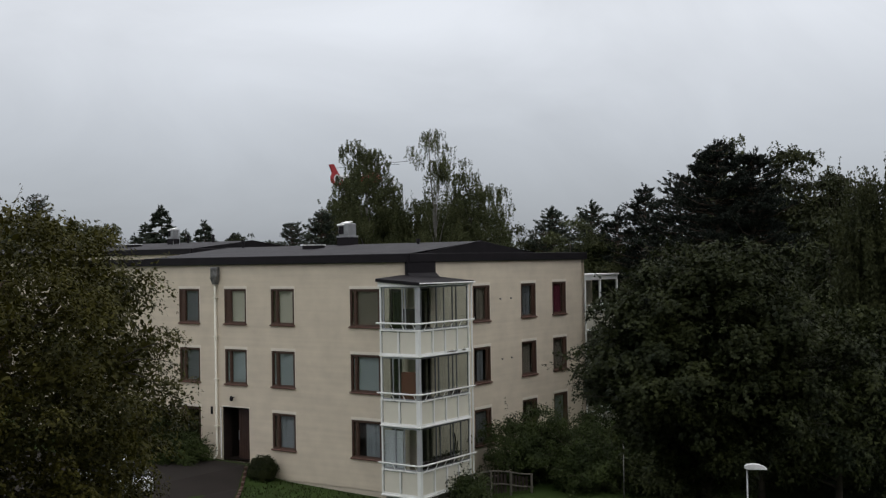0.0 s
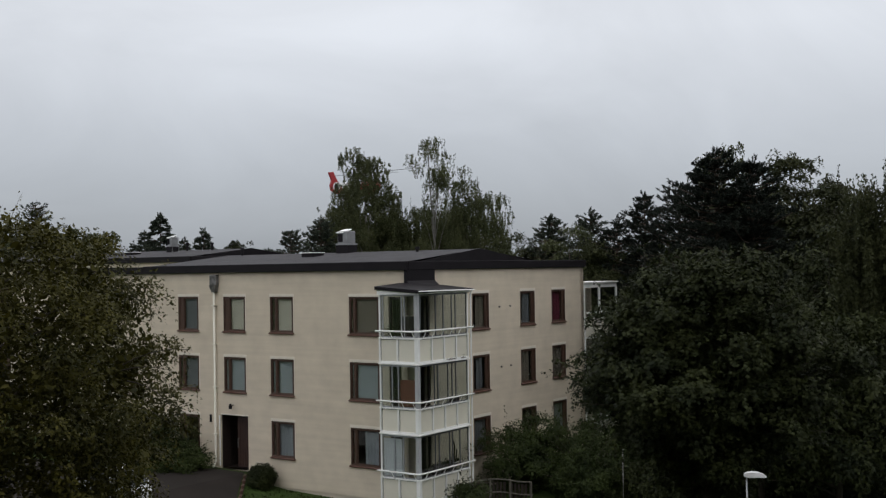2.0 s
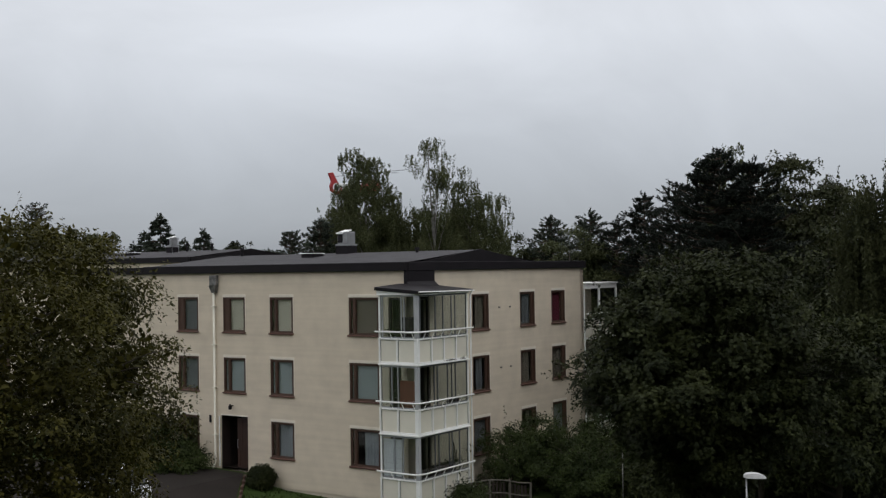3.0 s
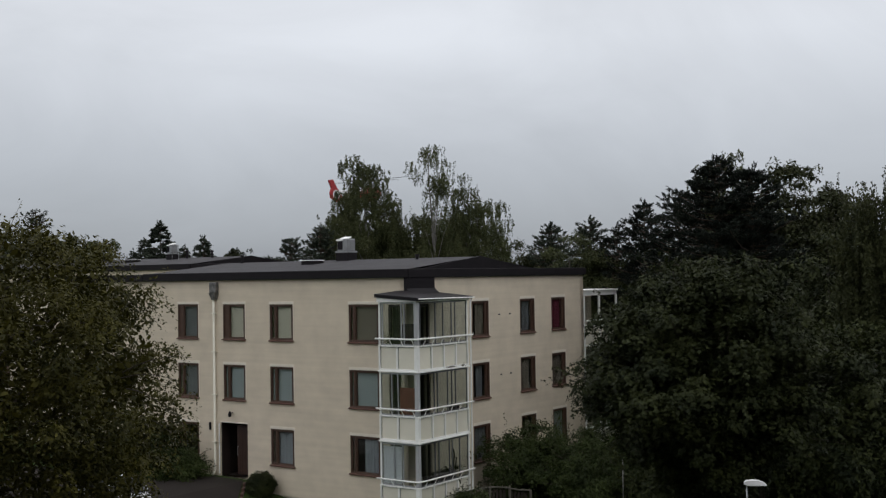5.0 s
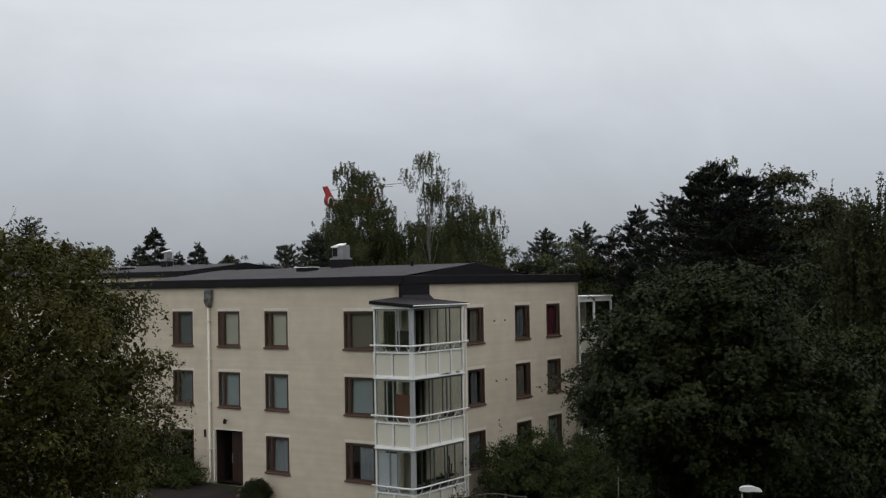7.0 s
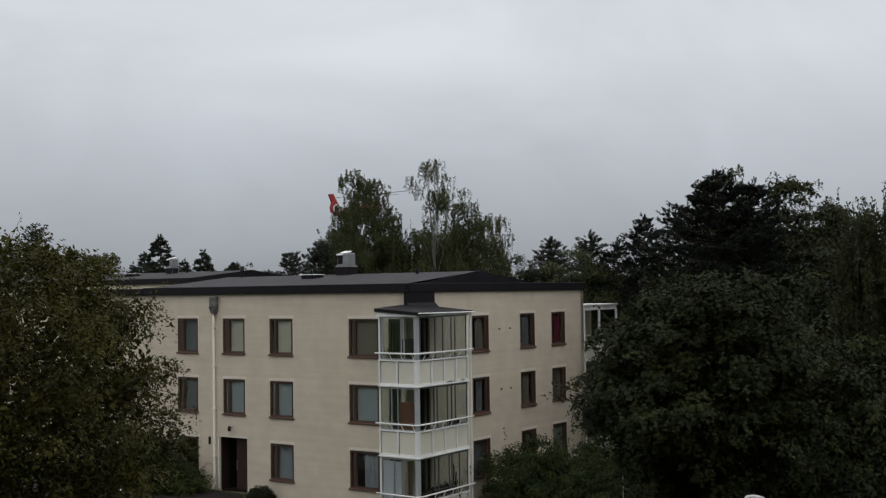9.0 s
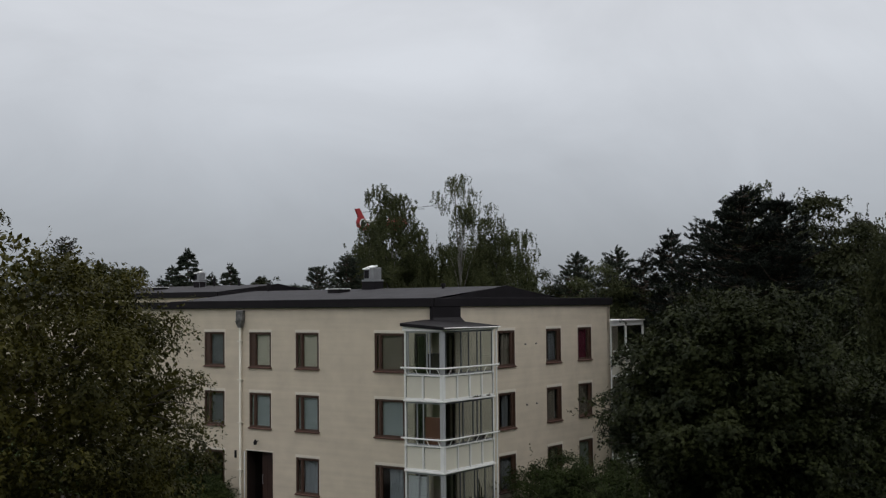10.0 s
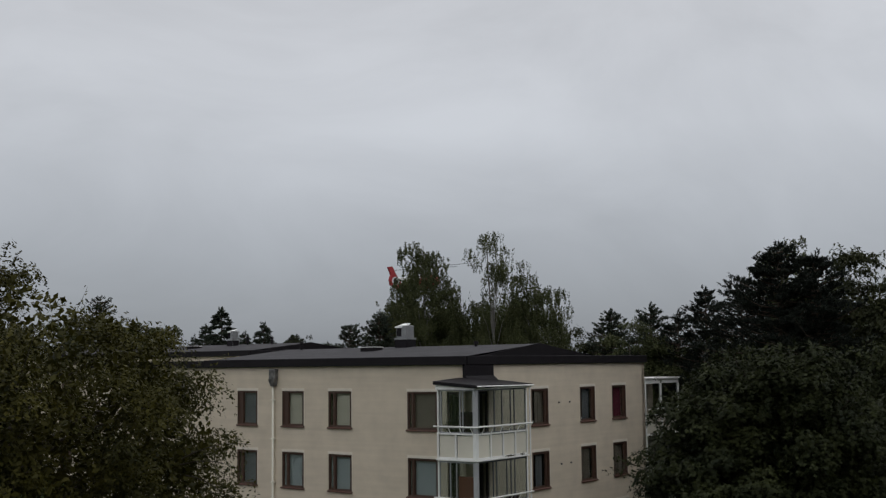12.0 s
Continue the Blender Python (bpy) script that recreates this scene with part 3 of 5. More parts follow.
for y, row in ((7.21, 0), (8.16, 0), (7.3, 1), (8.16, 1), (8.3, 2)):
    part("air_vent", Shape().tube([(0, y, HEAD[row] - 0.66), (0.05, y, HEAD[row] - 0.66)], 0.035, 10).box(0.05, 0.065, y - 0.03, y + 0.03, HEAD[row] - 0.70, HEAD[row] - 0.63), ZINC_OLD, house, "small grey air vent")

# rain pipe with hopper
pipe = part("rain_pipe", Shape().tube([(-11.16, -0.10, 9.1), (-11.16, -0.10, 1.15), (-11.16, -0.2, 0.98), (-11.16, -0.3, 0.92)], 0.056, 10), CREAM_PANEL, house, "pale painted rain pipe", smooth=True)
part("hopper", Shape().add([(-11.32, -0.28, 9.38), (-10.94, -0.28, 9.38), (-10.94, 0.0, 9.38), (-11.32, 0.0, 9.38), (-11.24, -0.18, 9.05), (-11.02, -0.18, 9.05), (-11.02, 0, 9.05), (-11.24, 0, 9.05)],
                           [(3, 2, 1, 0), (4, 5, 6, 7), (0, 1, 5, 4), (1, 2, 6, 5), (2, 3, 7, 6), (3, 0, 4, 7)]).bev(-11.34, -10.92, -0.22, 0.0, 9.38, 9.86, 0.02), ZINC_OLD, pipe, "dented zinc hopper")
for z in (2.4, 4.6, 6.6, 8.4):
    part("bracket", Shape().box(-11.26, -11.06, -0.19, 0.0, z, z + 0.04), CREAM_PANEL, pipe)
part("cable_pipe", Shape().tube([(-10.93, -0.05, 3.3), (-10.93, -0.05, 0.95)], 0.03, 8), WHITE_METAL, house, "thin white cable pipe")

# the lower west part of the same building, flat roofed
part("wall", Shape().box(-26.0, -LEFT_END - 0.004, 0.02, 0.3, 0.3, WALL_TOP), PLASTER, house, "cream rendered wall of the west part")
part("wall", Shape().box(-26.0, -25.7, 0.31, 9.0, 0.3, WALL_TOP), PLASTER, house, "cream rendered end wall of the west part")
part("wall", Shape().box(-26.0, -LEFT_END - 0.004, 9.0, 9.3, 0.3, WALL_TOP), PLASTER, house, "cream rendered rear wall of the west part")
part("foundation", Shape().box(-26.0, -LEFT_END - 0.004, 0.05, 0.32, -0.6, 0.3), PLINTH, house, "pale rendered plinth")
part("fascia", Shape().bev(-26.1, -LEFT_END - 0.15, -0.15, -0.02, WALL_TOP - 0.02, 10.29, 0.015), DARK_METAL, house, "black sheet metal fascia")
part("roof", Shape().box(-26.0, -LEFT_END - 0.15, -0.01, 9.3, WALL_TOP + 0.01, WALL_TOP + 0.1), FELT, house, "flat dark roofing felt")

# roof: dark fascia band round the walls, low gabled felt roof behind it
EAVE, RIDGE, RIDGE_Y, RUN = 10.29, 10.86, 5.62, 10.9


def roof_shape(x0, x1, back):
    s = Shape()
    s.add([(x0, -0.12, EAVE), (x1, -0.12, EAVE), (x1, RIDGE_Y, RIDGE), (x0, RIDGE_Y, RIDGE), (x0, RUN, EAVE), (x1, RUN, EAVE)],
          [(0, 1, 2, 3), (3, 2, 5, 4)])
    s.add([(x0, RUN, EAVE), (x1, RUN, EAVE), (x1, back, EAVE), (x0, back, EAVE)], [(0, 1, 2, 3)])
    return s


def build_roof(parent, x0, x1, back):
    part("roof", roof_shape(x0, x1, back), FELT, parent, "dark grey roofing felt")
    for q in ((x0 - 0.12, x1 + 0.12, -0.16, -0.02), (x1 + 0.02, x1 + 0.14, 0.0, back), (x0 - 0.14, x0 - 0.02, 0.0, back), (x0 - 0.12, x1 + 0.12, back + 0.02, back + 0.14)):
        part("fascia", Shape().bev(*q, WALL_TOP - 0.02, EAVE + 0.03, 0.015), DARK_METAL, parent, "black sheet metal fascia")
    for x in (x0, x1):
        part("gable", Shape().add([(x - 0.02, 0, EAVE - 0.1), (x - 0.02, RUN, EAVE - 0.1), (x - 0.02, RIDGE_Y, RIDGE + 0.03), (x + 0.06, 0, EAVE - 0.1), (x + 0.06, RUN, EAVE - 0.1), (x + 0.06, RIDGE_Y, RIDGE + 0.03)],
                                  [(0, 1, 2), (3, 5, 4), (0, 2, 5, 3), (1, 4, 5, 2), (0, 3, 4, 1)]), DARK_METAL, parent, "black low gable")
    part("ceiling_slab", Shape().box(x0 + 0.33, x1 - 0.33, 0.33, back - 0.33, WALL_TOP - 0.3, WALL_TOP - 0.05), ROOM, parent)


build_roof(house, -LEFT_END, 0.0, RIGHT_END)


def roof_at(y):
    return EAVE + (RIDGE - EAVE) * max(0.0, 1 - abs(y - RIDGE_Y) / (RIDGE_Y + 0.12))


def fan_box(parent, x, y, base_z, w=0.66):
    f_ = part("roof_fan", Shape().bev(x - w * 0.6, x + w * 0.6, y - 0.36, y + 0.36, base_z - 0.25, base_z + 0.36, 0.02), DARK_METAL, parent, "dark plinth of a roof fan")
    part("fan_housing", Shape().bev(x - w / 2, x + w / 2, y - 0.3, y + 0.3, base_z + 0.45, base_z + 1.05, 0.03)
         .bev(x - w * 0.62, x + w * 0.62, y - 0.36, y + 0.36, base_z + 0.36, base_z + 0.45, 0.01), ZINC, f_, "galvanised fan housing")
    part("fan_lid", Shape().add([(x - w * 0.55, y - 0.36, base_z + 0.95), (x + w * 0.1, y - 0.36, base_z + 0.95), (x + w * 0.1, y + 0.33, base_z + 1.12), (x - w * 0.55, y + 0.33, base_z + 1.12),
                                 (x - w * 0.55, y - 0.36, base_z + 1.0), (x + w * 0.1, y - 0.36, base_z + 1.0), (x + w * 0.1, y + 0.33, base_z + 1.17), (x - w * 0.55, y + 0.33, base_z + 1.17)],
                                [(0, 3, 2, 1), (4, 5, 6, 7), (0, 1, 5, 4), (1, 2, 6, 5), (2, 3, 7, 6), (3, 0, 4, 7)]), WHITE_METAL, f_, "pale tilted lid")
    part("louvre", Shape().box(x - w * 0.42, x + w * 0.02, y - 0.315, y - 0.305, base_z + 0.52, base_z + 0.92), DARK_METAL, f_, "dark louvre")
    return f_


def hatch(parent, x, y, z):
    h_ = part("roof_hatch", Shape().bev(x - 0.38, x + 0.38, y - 0.4, y + 0.4, z - 0.1, z + 0.15, 0.02), DARK_METAL, parent, "low dark roof hatch")
    part("hatch_lid", Shape().bev(x - 0.41, x + 0.41, y - 0.43, y + 0.43, z + 0.15, z + 0.18, 0.01), WHITE_METAL, h_, "pale metal hatch rim")
    part("hatch_lid", Shape().bev(x - 0.36, x + 0.36, y - 0.38, y + 0.38, z + 0.18, z + 0.22, 0.015), DARK_METAL, h_, "dark sheet metal hatch lid")


def vent_pipe(parent, x, y, z, tall):
    part("vent_pipe", Shape().tube([(x, y, z - 0.1), (x, y, z + tall)], 0.07, 8).tube([(x, y, z + tall), (x, y, z + tall + 0.12)], [0.12, 0.1], 8), DARK_METAL, parent, "short dark vent pipe")
fan_box(house, -7.7, 5.5, roof_at(5.5))
hatch(house, -8.42, 3.8, roof_at(3.8))
vent_pipe(house, -14.6, 5.3, roof_at(5.3), 0.3)
vent_pipe(house, -2.97, 4.9, roof_at(4.9), 0.12)
# dark cladding on the corner between the eaves and the balcony roof
part("corner_cladding", Shape().bev(-0.05, 0.12, -0.1, 1.9, 9.15, WALL_TOP - 0.02, 0.01)
     .add([(0.12, -0.1, 9.5), (0.12, 1.9, 9.5), (0.12, 2.05, 9.2), (0.4, 2.05, 9.17), (0.4, -0.25, 9.17), (0.12, -0.25, 9.2)], [(0, 4, 3, 1), (1, 3, 2), (0, 5, 4)]),
     DARK_METAL, house, "black sheet metal cladding at the corner")

def leaf_mesh(name, centres, sizes, mat, rng, aspect=0.55, along=None, simple=False, upward=0.35, facing=None, lobed=False):
    """Many small leaves: each a bent kite of two triangles, or one pointed triangle for distant and needle leaves."""
    n = len(centres)
    nrm = rng.normal(size=(n, 3))
    nrm *= 0.62
    nrm[:, 2] = np.abs(nrm[:, 2]) + upward
    if facing is not None:
        nrm = facing + 0.33 * rng.normal(size=(n, 3))
    nrm /= np.linalg.norm(nrm, axis=1)[:, None]
    a = rng.normal(size=(n, 3))
    if along is not None:
        a = along + 0.35 * a
    a -= nrm * np.sum(a * nrm, 1)[:, None] * (1.0 if along is None else 0.3)
    a /= np.linalg.norm(a, axis=1)[:, None] + 1e-9
    b = np.cross(nrm, a)
    b /= np.linalg.norm(b, axis=1)[:, None] + 1e-9
    if lobed:
        # a hand-shaped leaf: three pointed lobes from one stalk
        foot = np.tile(centres - a * sizes[:, None] * 0.4, (3, 1))
        ways = np.concatenate([a, a * 0.62 + b * 0.78, a * 0.62 - b * 0.78])
        nrm, b = np.tile(nrm, (3, 1)), np.cross(np.tile(nrm, (3, 1)), ways)
        sizes = np.concatenate([sizes, sizes * 0.8, sizes * 0.8])
        a, n = ways, 3 * n
        centres = foot + a * sizes[:, None] * 0.4
    L = sizes[:, None] * 0.5
    W = L * aspect
    bend = nrm * L * 0.18
    v = np.empty((n, 4, 3))
    v[:, 0], v[:, 2] = centres - a * L, centres + a * L - bend
    v[:, 1], v[:, 3] = centres + b * W - bend * 0.5, centres - b * W - bend * 0.5
    me = bpy.data.meshes.new(name)
    if simple:
        tri = np.stack([v[:, 0] - (v[:, 3] - v[:, 1]) * 0.5, v[:, 2], v[:, 0] + (v[:, 3] - v[:, 1]) * 0.5], 1)
        me.vertices.add(3 * n)
        me.vertices.foreach_set("co", tri.ravel().astype(np.float32))
        me.loops.add(3 * n)
        me.loops.foreach_set("vertex_index", np.arange(3 * n).astype(np.int32))
        me.polygons.add(n)
        me.polygons.foreach_set("loop_start", (np.arange(n) * 3).astype(np.int32))
        me.update(calc_edges=True)
        me.materials.append(mat)
        return me
    me.vertices.add(4 * n)
    me.vertices.foreach_set("co", v.ravel().astype(np.float32))
    me.loops.add(6 * n)
    idx = (np.arange(n)[:, None] * 4 + np.array([0, 1, 2, 0, 2, 3])).ravel().astype(np.int32)
    me.loops.foreach_set("vertex_index", idx)
    me.polygons.add(2 * n)
    me.polygons.foreach_set("loop_start", (np.arange(2 * n) * 3).astype(np.int32))
    me.update(calc_edges=True)
    me.materials.append(mat)
    return me


# ---- glazed corner balconies ----
PX, PY = 1.68, -1.58          # outer corner
BX, BY = -0.22, 2.02          # ends on the two facades


def balcony(parent, base, top, panes_left, panes_right, things):
    """One storey of the glazed balcony: slab, framed parapet panels, posts, panes, outer hand rail."""
    b = part("balcony", Shape().bev(BX - 0.05, PX + 0.06, PY - 0.06, 0.0, base + 0.02, base + 0.085, 0.01).bev(0.0, PX + 0.06, 0.0, BY + 0.05, base + 0.02, base + 0.085, 0.01)
             .box(BX, PX, PY, 0.0, base + 0.09, base + 0.16).box(0.0, PX, 0.0, BY, base + 0.09, base + 0.16), WHITE_METAL, parent, "white framed glazed balcony")
    rail_z = base + 1.1
    # parapet panels and the white strips between them
    def strip(x0, x1, y0, y1, z0, z1):
        part("parapet_frame", Shape().bev(x0, x1, y0, y1, z0, z1, 0.006), WHITE_METAL, b)
    # dark sheet added so that the gaps round the panels read as shadow
    part("shadow_gap_sheet", Shape().box(BX, PX - 0.1, PY + 0.06, PY + 0.075, base + 0.165, rail_z - 0.07).box(PX - 0.075, PX - 0.06, PY + 0.1, BY, base + 0.165, rail_z - 0.07), DARK_ALU, b, "dark sheet added behind the parapet panels as shade in their gaps")
    n = 2
    span = (PX - 0.12 - BX) / n
    for i in range(n):
        part("parapet_panel", Shape().bev(BX + i * span + 0.066, BX + (i + 1) * span - 0.066, PY + 0.03, PY + 0.055, base + 0.155, rail_z - 0.085, 0.005), CREAM_PANEL, b, "cream parapet panel")
    for i in range(n + 1):
        x = BX + i * span
        strip(x - 0.036, x + 0.036, PY - 0.015, PY + 0.05, base + 0.09, rail_z)
    strip(BX - 0.045, PX, PY - 0.02, PY + 0.05, rail_z - 0.06, rail_z + 0.002)
    strip(BX - 0.045, PX, PY - 0.005, PY + 0.05, base + 0.092, base + 0.13)
    n = 4
    span = (BY - PY - 0.12) / n
    for i in range(n):
        y = PY + 0.12 + i * span
        part("parapet_panel", Shape().bev(PX - 0.055, PX - 0.03, y + 0.06, y + span - 0.06, base + 0.155, rail_z - 0.085, 0.005), CREAM_PANEL, b, "cream parapet panel")
    for i in range(n + 1):
        y = PY + 0.12 + i * span
        strip(PX - 0.05, PX + 0.015, y - 0.033, y + 0.033, base + 0.09, rail_z)
    strip(PX - 0.05, PX + 0.02, PY + 0.03, BY + 0.04, rail_z - 0.06, rail_z + 0.004)
    strip(PX - 0.05, PX + 0.005, PY + 0.03, BY + 0.04, base + 0.092, base + 0.13)
    # corner post, wide and white-grey, and end posts
    part("corner_post", Shape().bev(PX - 0.14, PX + 0.024, PY - 0.024, PY + 0.14, base + 0.09, rail_z + 0.01, 0.015), WHITE_METAL, b, "white corner post of the parapet")
    part("corner_post", Shape().bev(PX - 0.16, PX + 0.01, PY - 0.01, PY + 0.16, rail_z + 0.012, top, 0.02), POST_GREY, b, "broad pale grey corner post")
    part("end_post", Shape().bev(BX - 0.03, BX + 0.04, PY, PY + 0.07, rail_z, top, 0.006), WHITE_METAL, b)
    part("end_post", Shape().bev(PX - 0.07, PX, BY - 0.04, BY + 0.03, rail_z, top, 0.006), WHITE_METAL, b)
    part("end_glazing", Shape().box(BX - 0.002, BX + 0.004, PY + 0.07, -0.01, base + 0.16, top - 0.05), BALCONY_GLASS, b)
    part("end_glazing", Shape().box(0.01, PX - 0.07, BY - 0.004, BY + 0.002, base + 0.16, top - 0.05), BALCONY_GLASS, b)
    # sliding panes
    for axis, cuts in (("x", panes_left), ("y", panes_right)):
        lo, hi = (BX + 0.04, PX - 0.16) if axis == "x" else (PY + 0.16, BY - 0.04)
        for a, c in zip(cuts, cuts[1:]):
            u0, u1 = lo + (hi - lo) * a, lo + (hi - lo) * c
            s, g = Shape(), Shape()
            t, d0 = 0.022, 0.03
            for p0, p1, q0, q1 in ((u0, u1, rail_z, rail_z + 0.05), (u0, u1, top - 0.06, top), (u0, u0 + t, rail_z + 0.05, top - 0.06), (u1 - t, u1, rail_z + 0.05, top - 0.06)):
                if axis == "x":
                    s.box(p0, p1, PY + d0, PY + d0 + 0.04, q0, q1)
                else:
                    s.box(PX - d0 - 0.04, PX - d0, p0, p1, q0, q1)
            if axis == "x":
                g.box(u0 + t, u1 - t, PY + d0 + 0.017, PY + d0 + 0.023, rail_z + 0.05, top - 0.06)
            else:
                g.box(PX - d0 - 0.023, PX - d0 - 0.017, u0 + t, u1 - t, rail_z + 0.05, top - 0.06)
            part("pane_frame", s, ALU if axis == "x" else DARK_ALU, b)
            pane = part("pane", g, BALCONY_GLASS, b)
            pane.visible_shadow = False
    # hand rail outside the panes on slanting brackets
    o, zr = 0.16, rail_z + 0.27
    part("hand_rail", Shape().tube([(BX - 0.1, PY - o + 0.02, zr), (PX - 0.1, PY - o, zr - 0.01), (PX + 0.06, PY - o + 0.05, zr - 0.01), (PX + o, PY + 0.14, zr), (PX + o - 0.02, BY + 0.2, zr)], 0.034, 8),
         WHITE_METAL, b, "white tubular hand rail", smooth=True)
    for i in range(4):
        x = BX + 0.15 + i * 0.55
        part("rail_bracket", Shape().tube([(x, PY - 0.02, rail_z - 0.06), (x - 0.09, PY - o + 0.01, zr)], 0.016, 6), WHITE_METAL, b)
    for i in range(6):
        y = PY + 0.3 + i * 0.62
        part("rail_bracket", Shape().tube([(PX + 0.02, y, rail_z - 0.06), (PX + o - 0.01, y + 0.1, zr)], 0.016, 6), WHITE_METAL, b)
    things(b, base + 0.16)
    return b


def top_things(b, z):
    part("planter_box", Shape().bev(BX + 0.15, BX + 1.2, PY + 0.12, PY + 0.3, z + 0.75, z + 0.93, 0.01), WHITE_METAL, b, "pale planter box inside the balcony")
    rng = np.random.default_rng(5)
    p = rng.normal(size=(260, 3)) * np.array([0.22, 0.05, 0.16]) + np.array([BX + 0.5, PY + 0.22, z + 1.1])
    part("plant", leaf_mesh("plant", p, rng.uniform(0.05, 0.1, 260), LEAF_BUSH, rng, 0.5), LEAF_BUSH, b, "thin dry plant in the planter box")
    part("cupboard", Shape().bev(0.35, 0.75, PY + 0.7, PY + 1.1, z, z + 1.75, 0.01), DARK_WOOD, b, "dark tall cupboard")


def middle_things(b, z):
    part("chair_back", Shape().bev(PX - 1.05, PX - 0.3, PY + 0.2, PY + 0.26, z + 0.2, z + 2.05, 0.02), TERRACOTTA, b, "rust brown board")
    part("armchair", Shape().bev(PX - 0.6, PX - 0.12, 0.95, 1.45, z, z + 0.45, 0.03).bev(PX - 0.18, PX - 0.12, 0.8, 1.5, z + 0.3, z + 1.15, 0.02), DARK_WOOD, b, "dark garden armchair")


def low_things(b, z):
    folds = Shape()
    for i in range(14):
        folds.box(BX + 0.06, BX + 0.98, PY + 0.1 + 0.012 * (i % 2), PY + 0.108 + 0.012 * (i % 2), z + 1.0 + i * 0.107, z + 1.0 + i * 0.107 + 0.102)
    part("blind", folds, CURTAIN_WHITE, b, "white lowered folding blind")
    rng = np.random.default_rng(15)
    p = rng.normal(size=(420, 3)) * np.array([0.09, 0.6, 0.1]) + np.array([PX - 0.35, 0.9, z + 1.22])
    part("plant", leaf_mesh("plant", p, rng.uniform(0.06, 0.13, 420), LEAF_MAPLE, rng, 0.5), LEAF_MAPLE, b, "dark pot plants along the parapet")
    part("plant", Shape().tube([(PX - 0.3, 1.25, z + 1.1), (PX - 0.28, 1.3, z + 1.9), (PX - 0.3, 1.26, z + 2.1)], 0.03, 6).tube([(PX - 0.3, 1.4, z + 1.1), (PX - 0.3, 1.48, z + 1.75)], 0.028, 6), LEAF_MAPLE, b, "dark upright pot plant")
    part("dark_box", Shape().bev(PX - 0.6, PX - 0.15, -0.2, 1.3, z + 0.4, z + 1.25, 0.05), DARK_WOOD, b, "dark stored cushions")


for base, top, cuts_l, cuts_r, stuff in (
        (6.15, 8.98, (0, 0.06, 0.62, 0.7, 1.0), (0, 0.03, 0.34, 0.5, 0.68, 0.76, 1.0), top_things),
        (3.35, 6.15, (0, 0.32, 0.5, 1.0), (0, 0.3, 0.37, 0.58, 0.67, 0.75, 1.0), middle_things),
        (0.55, 3.35, (0, 0.36, 0.62, 1.0), (0, 0.3, 0.38, 0.6, 0.66, 0.82, 1.0), low_things)):
    balcony(house, base, top, cuts_l, cuts_r, stuff)
part("balcony_plinth", Shape().box(BX + 0.1, PX - 0.1, PY + 0.1, -0.0, -0.5, 0.55).box(0.03, PX - 0.1, 0, BY - 0.1, -0.5, 0.55), FOUNDATION, house, "grey concrete balcony plinth")
# moss and small weeds that grow from the ledge of the top parapet
m_rng = np.random.default_rng(301)
m_y = np.concatenate([0.75 + m_rng.normal(size=260) * 0.16, 1.6 + m_rng.normal(size=90) * 0.08])
moss = np.stack([PX + 0.02 + m_rng.uniform(0, 0.03, 350), m_y, 6.245 + np.abs(m_rng.normal(size=350)) * np.where(m_y < 1.3, 0.03, 0.05)], axis=1)
tagged(part("moss", leaf_mesh("moss", moss, m_rng.uniform(0.02, 0.045, 350), LEAF_WILLOW, m_rng, simple=True), LEAF_WILLOW, house, "brown-green moss on the balcony ledge"), kind="stuff")
# the balcony's own roof: thin dark sheet that falls outwards, pale edge
r_ = part("balcony_roof", Shape().add(
    [(BX - 0.12, PY - 0.14, 9.18), (PX + 0.12, PY - 0.14, 9.02), (PX + 0.14, BY + 0.25, 9.08), (0.12, BY + 0.25, 9.24), (0.12, 0.02, 9.3), (BX - 0.12, -0.01, 9.3),
     (BX - 0.12, PY - 0.14, 9.31), (PX + 0.12, PY - 0.14, 9.15), (PX + 0.14, BY + 0.25, 9.14), (0.12, BY + 0.25, 9.3), (0.12, 0.02, 9.42), (BX - 0.12, -0.01, 9.42)],
    [(0, 1, 7, 6), (1, 2, 8, 7), (2, 3, 9, 8), (3, 4, 10, 9), (4, 5, 11, 10), (5, 0, 6, 11), (6, 7, 10, 11), (7, 8, 9, 10), (0, 5, 4, 1), (1, 4, 3, 2)]), DARK_METAL, house, "dark sheet roof of the balcony")
part("roof_edge", Shape().add([(BX - 0.05, PY - 0.08, 8.98), (PX + 0.02, PY - 0.08, 8.98), (PX + 0.02, PY - 0.08, 9.025), (BX - 0.05, PY - 0.08, 9.175),
                               (BX - 0.05, PY - 0.02, 8.98), (PX + 0.02, PY - 0.02, 8.98), (PX + 0.02, PY - 0.02, 9.025), (BX - 0.05, PY - 0.02, 9.175)],
                              [(0, 1, 2, 3), (7, 6, 5, 4), (0, 4, 5, 1), (1, 5, 6, 2), (2, 6, 7, 3), (3, 7, 4, 0)])
     .bev(PX - 0.02, PX + 0.06, PY - 0.05, BY + 0.1, 8.98, 9.07, 0.008), WHITE_METAL, r_, "white edge board")
part("gutter", Shape().tube([(PX + 0.17, PY - 0.1, 9.1), (PX + 0.17, BY + 0.3, 9.08)], 0.027, 8), WHITE_METAL, r_, "white gutter")
part("drain_pipe", Shape().tube([(PX + 0.12, BY + 0.22, 9.1), (PX + 0.06, BY + 0.14, 8.9), (PX + 0.06, BY + 0.12, 0.5)], 0.035, 8), WHITE_METAL, house, "thin white drain pipe of the balcony")

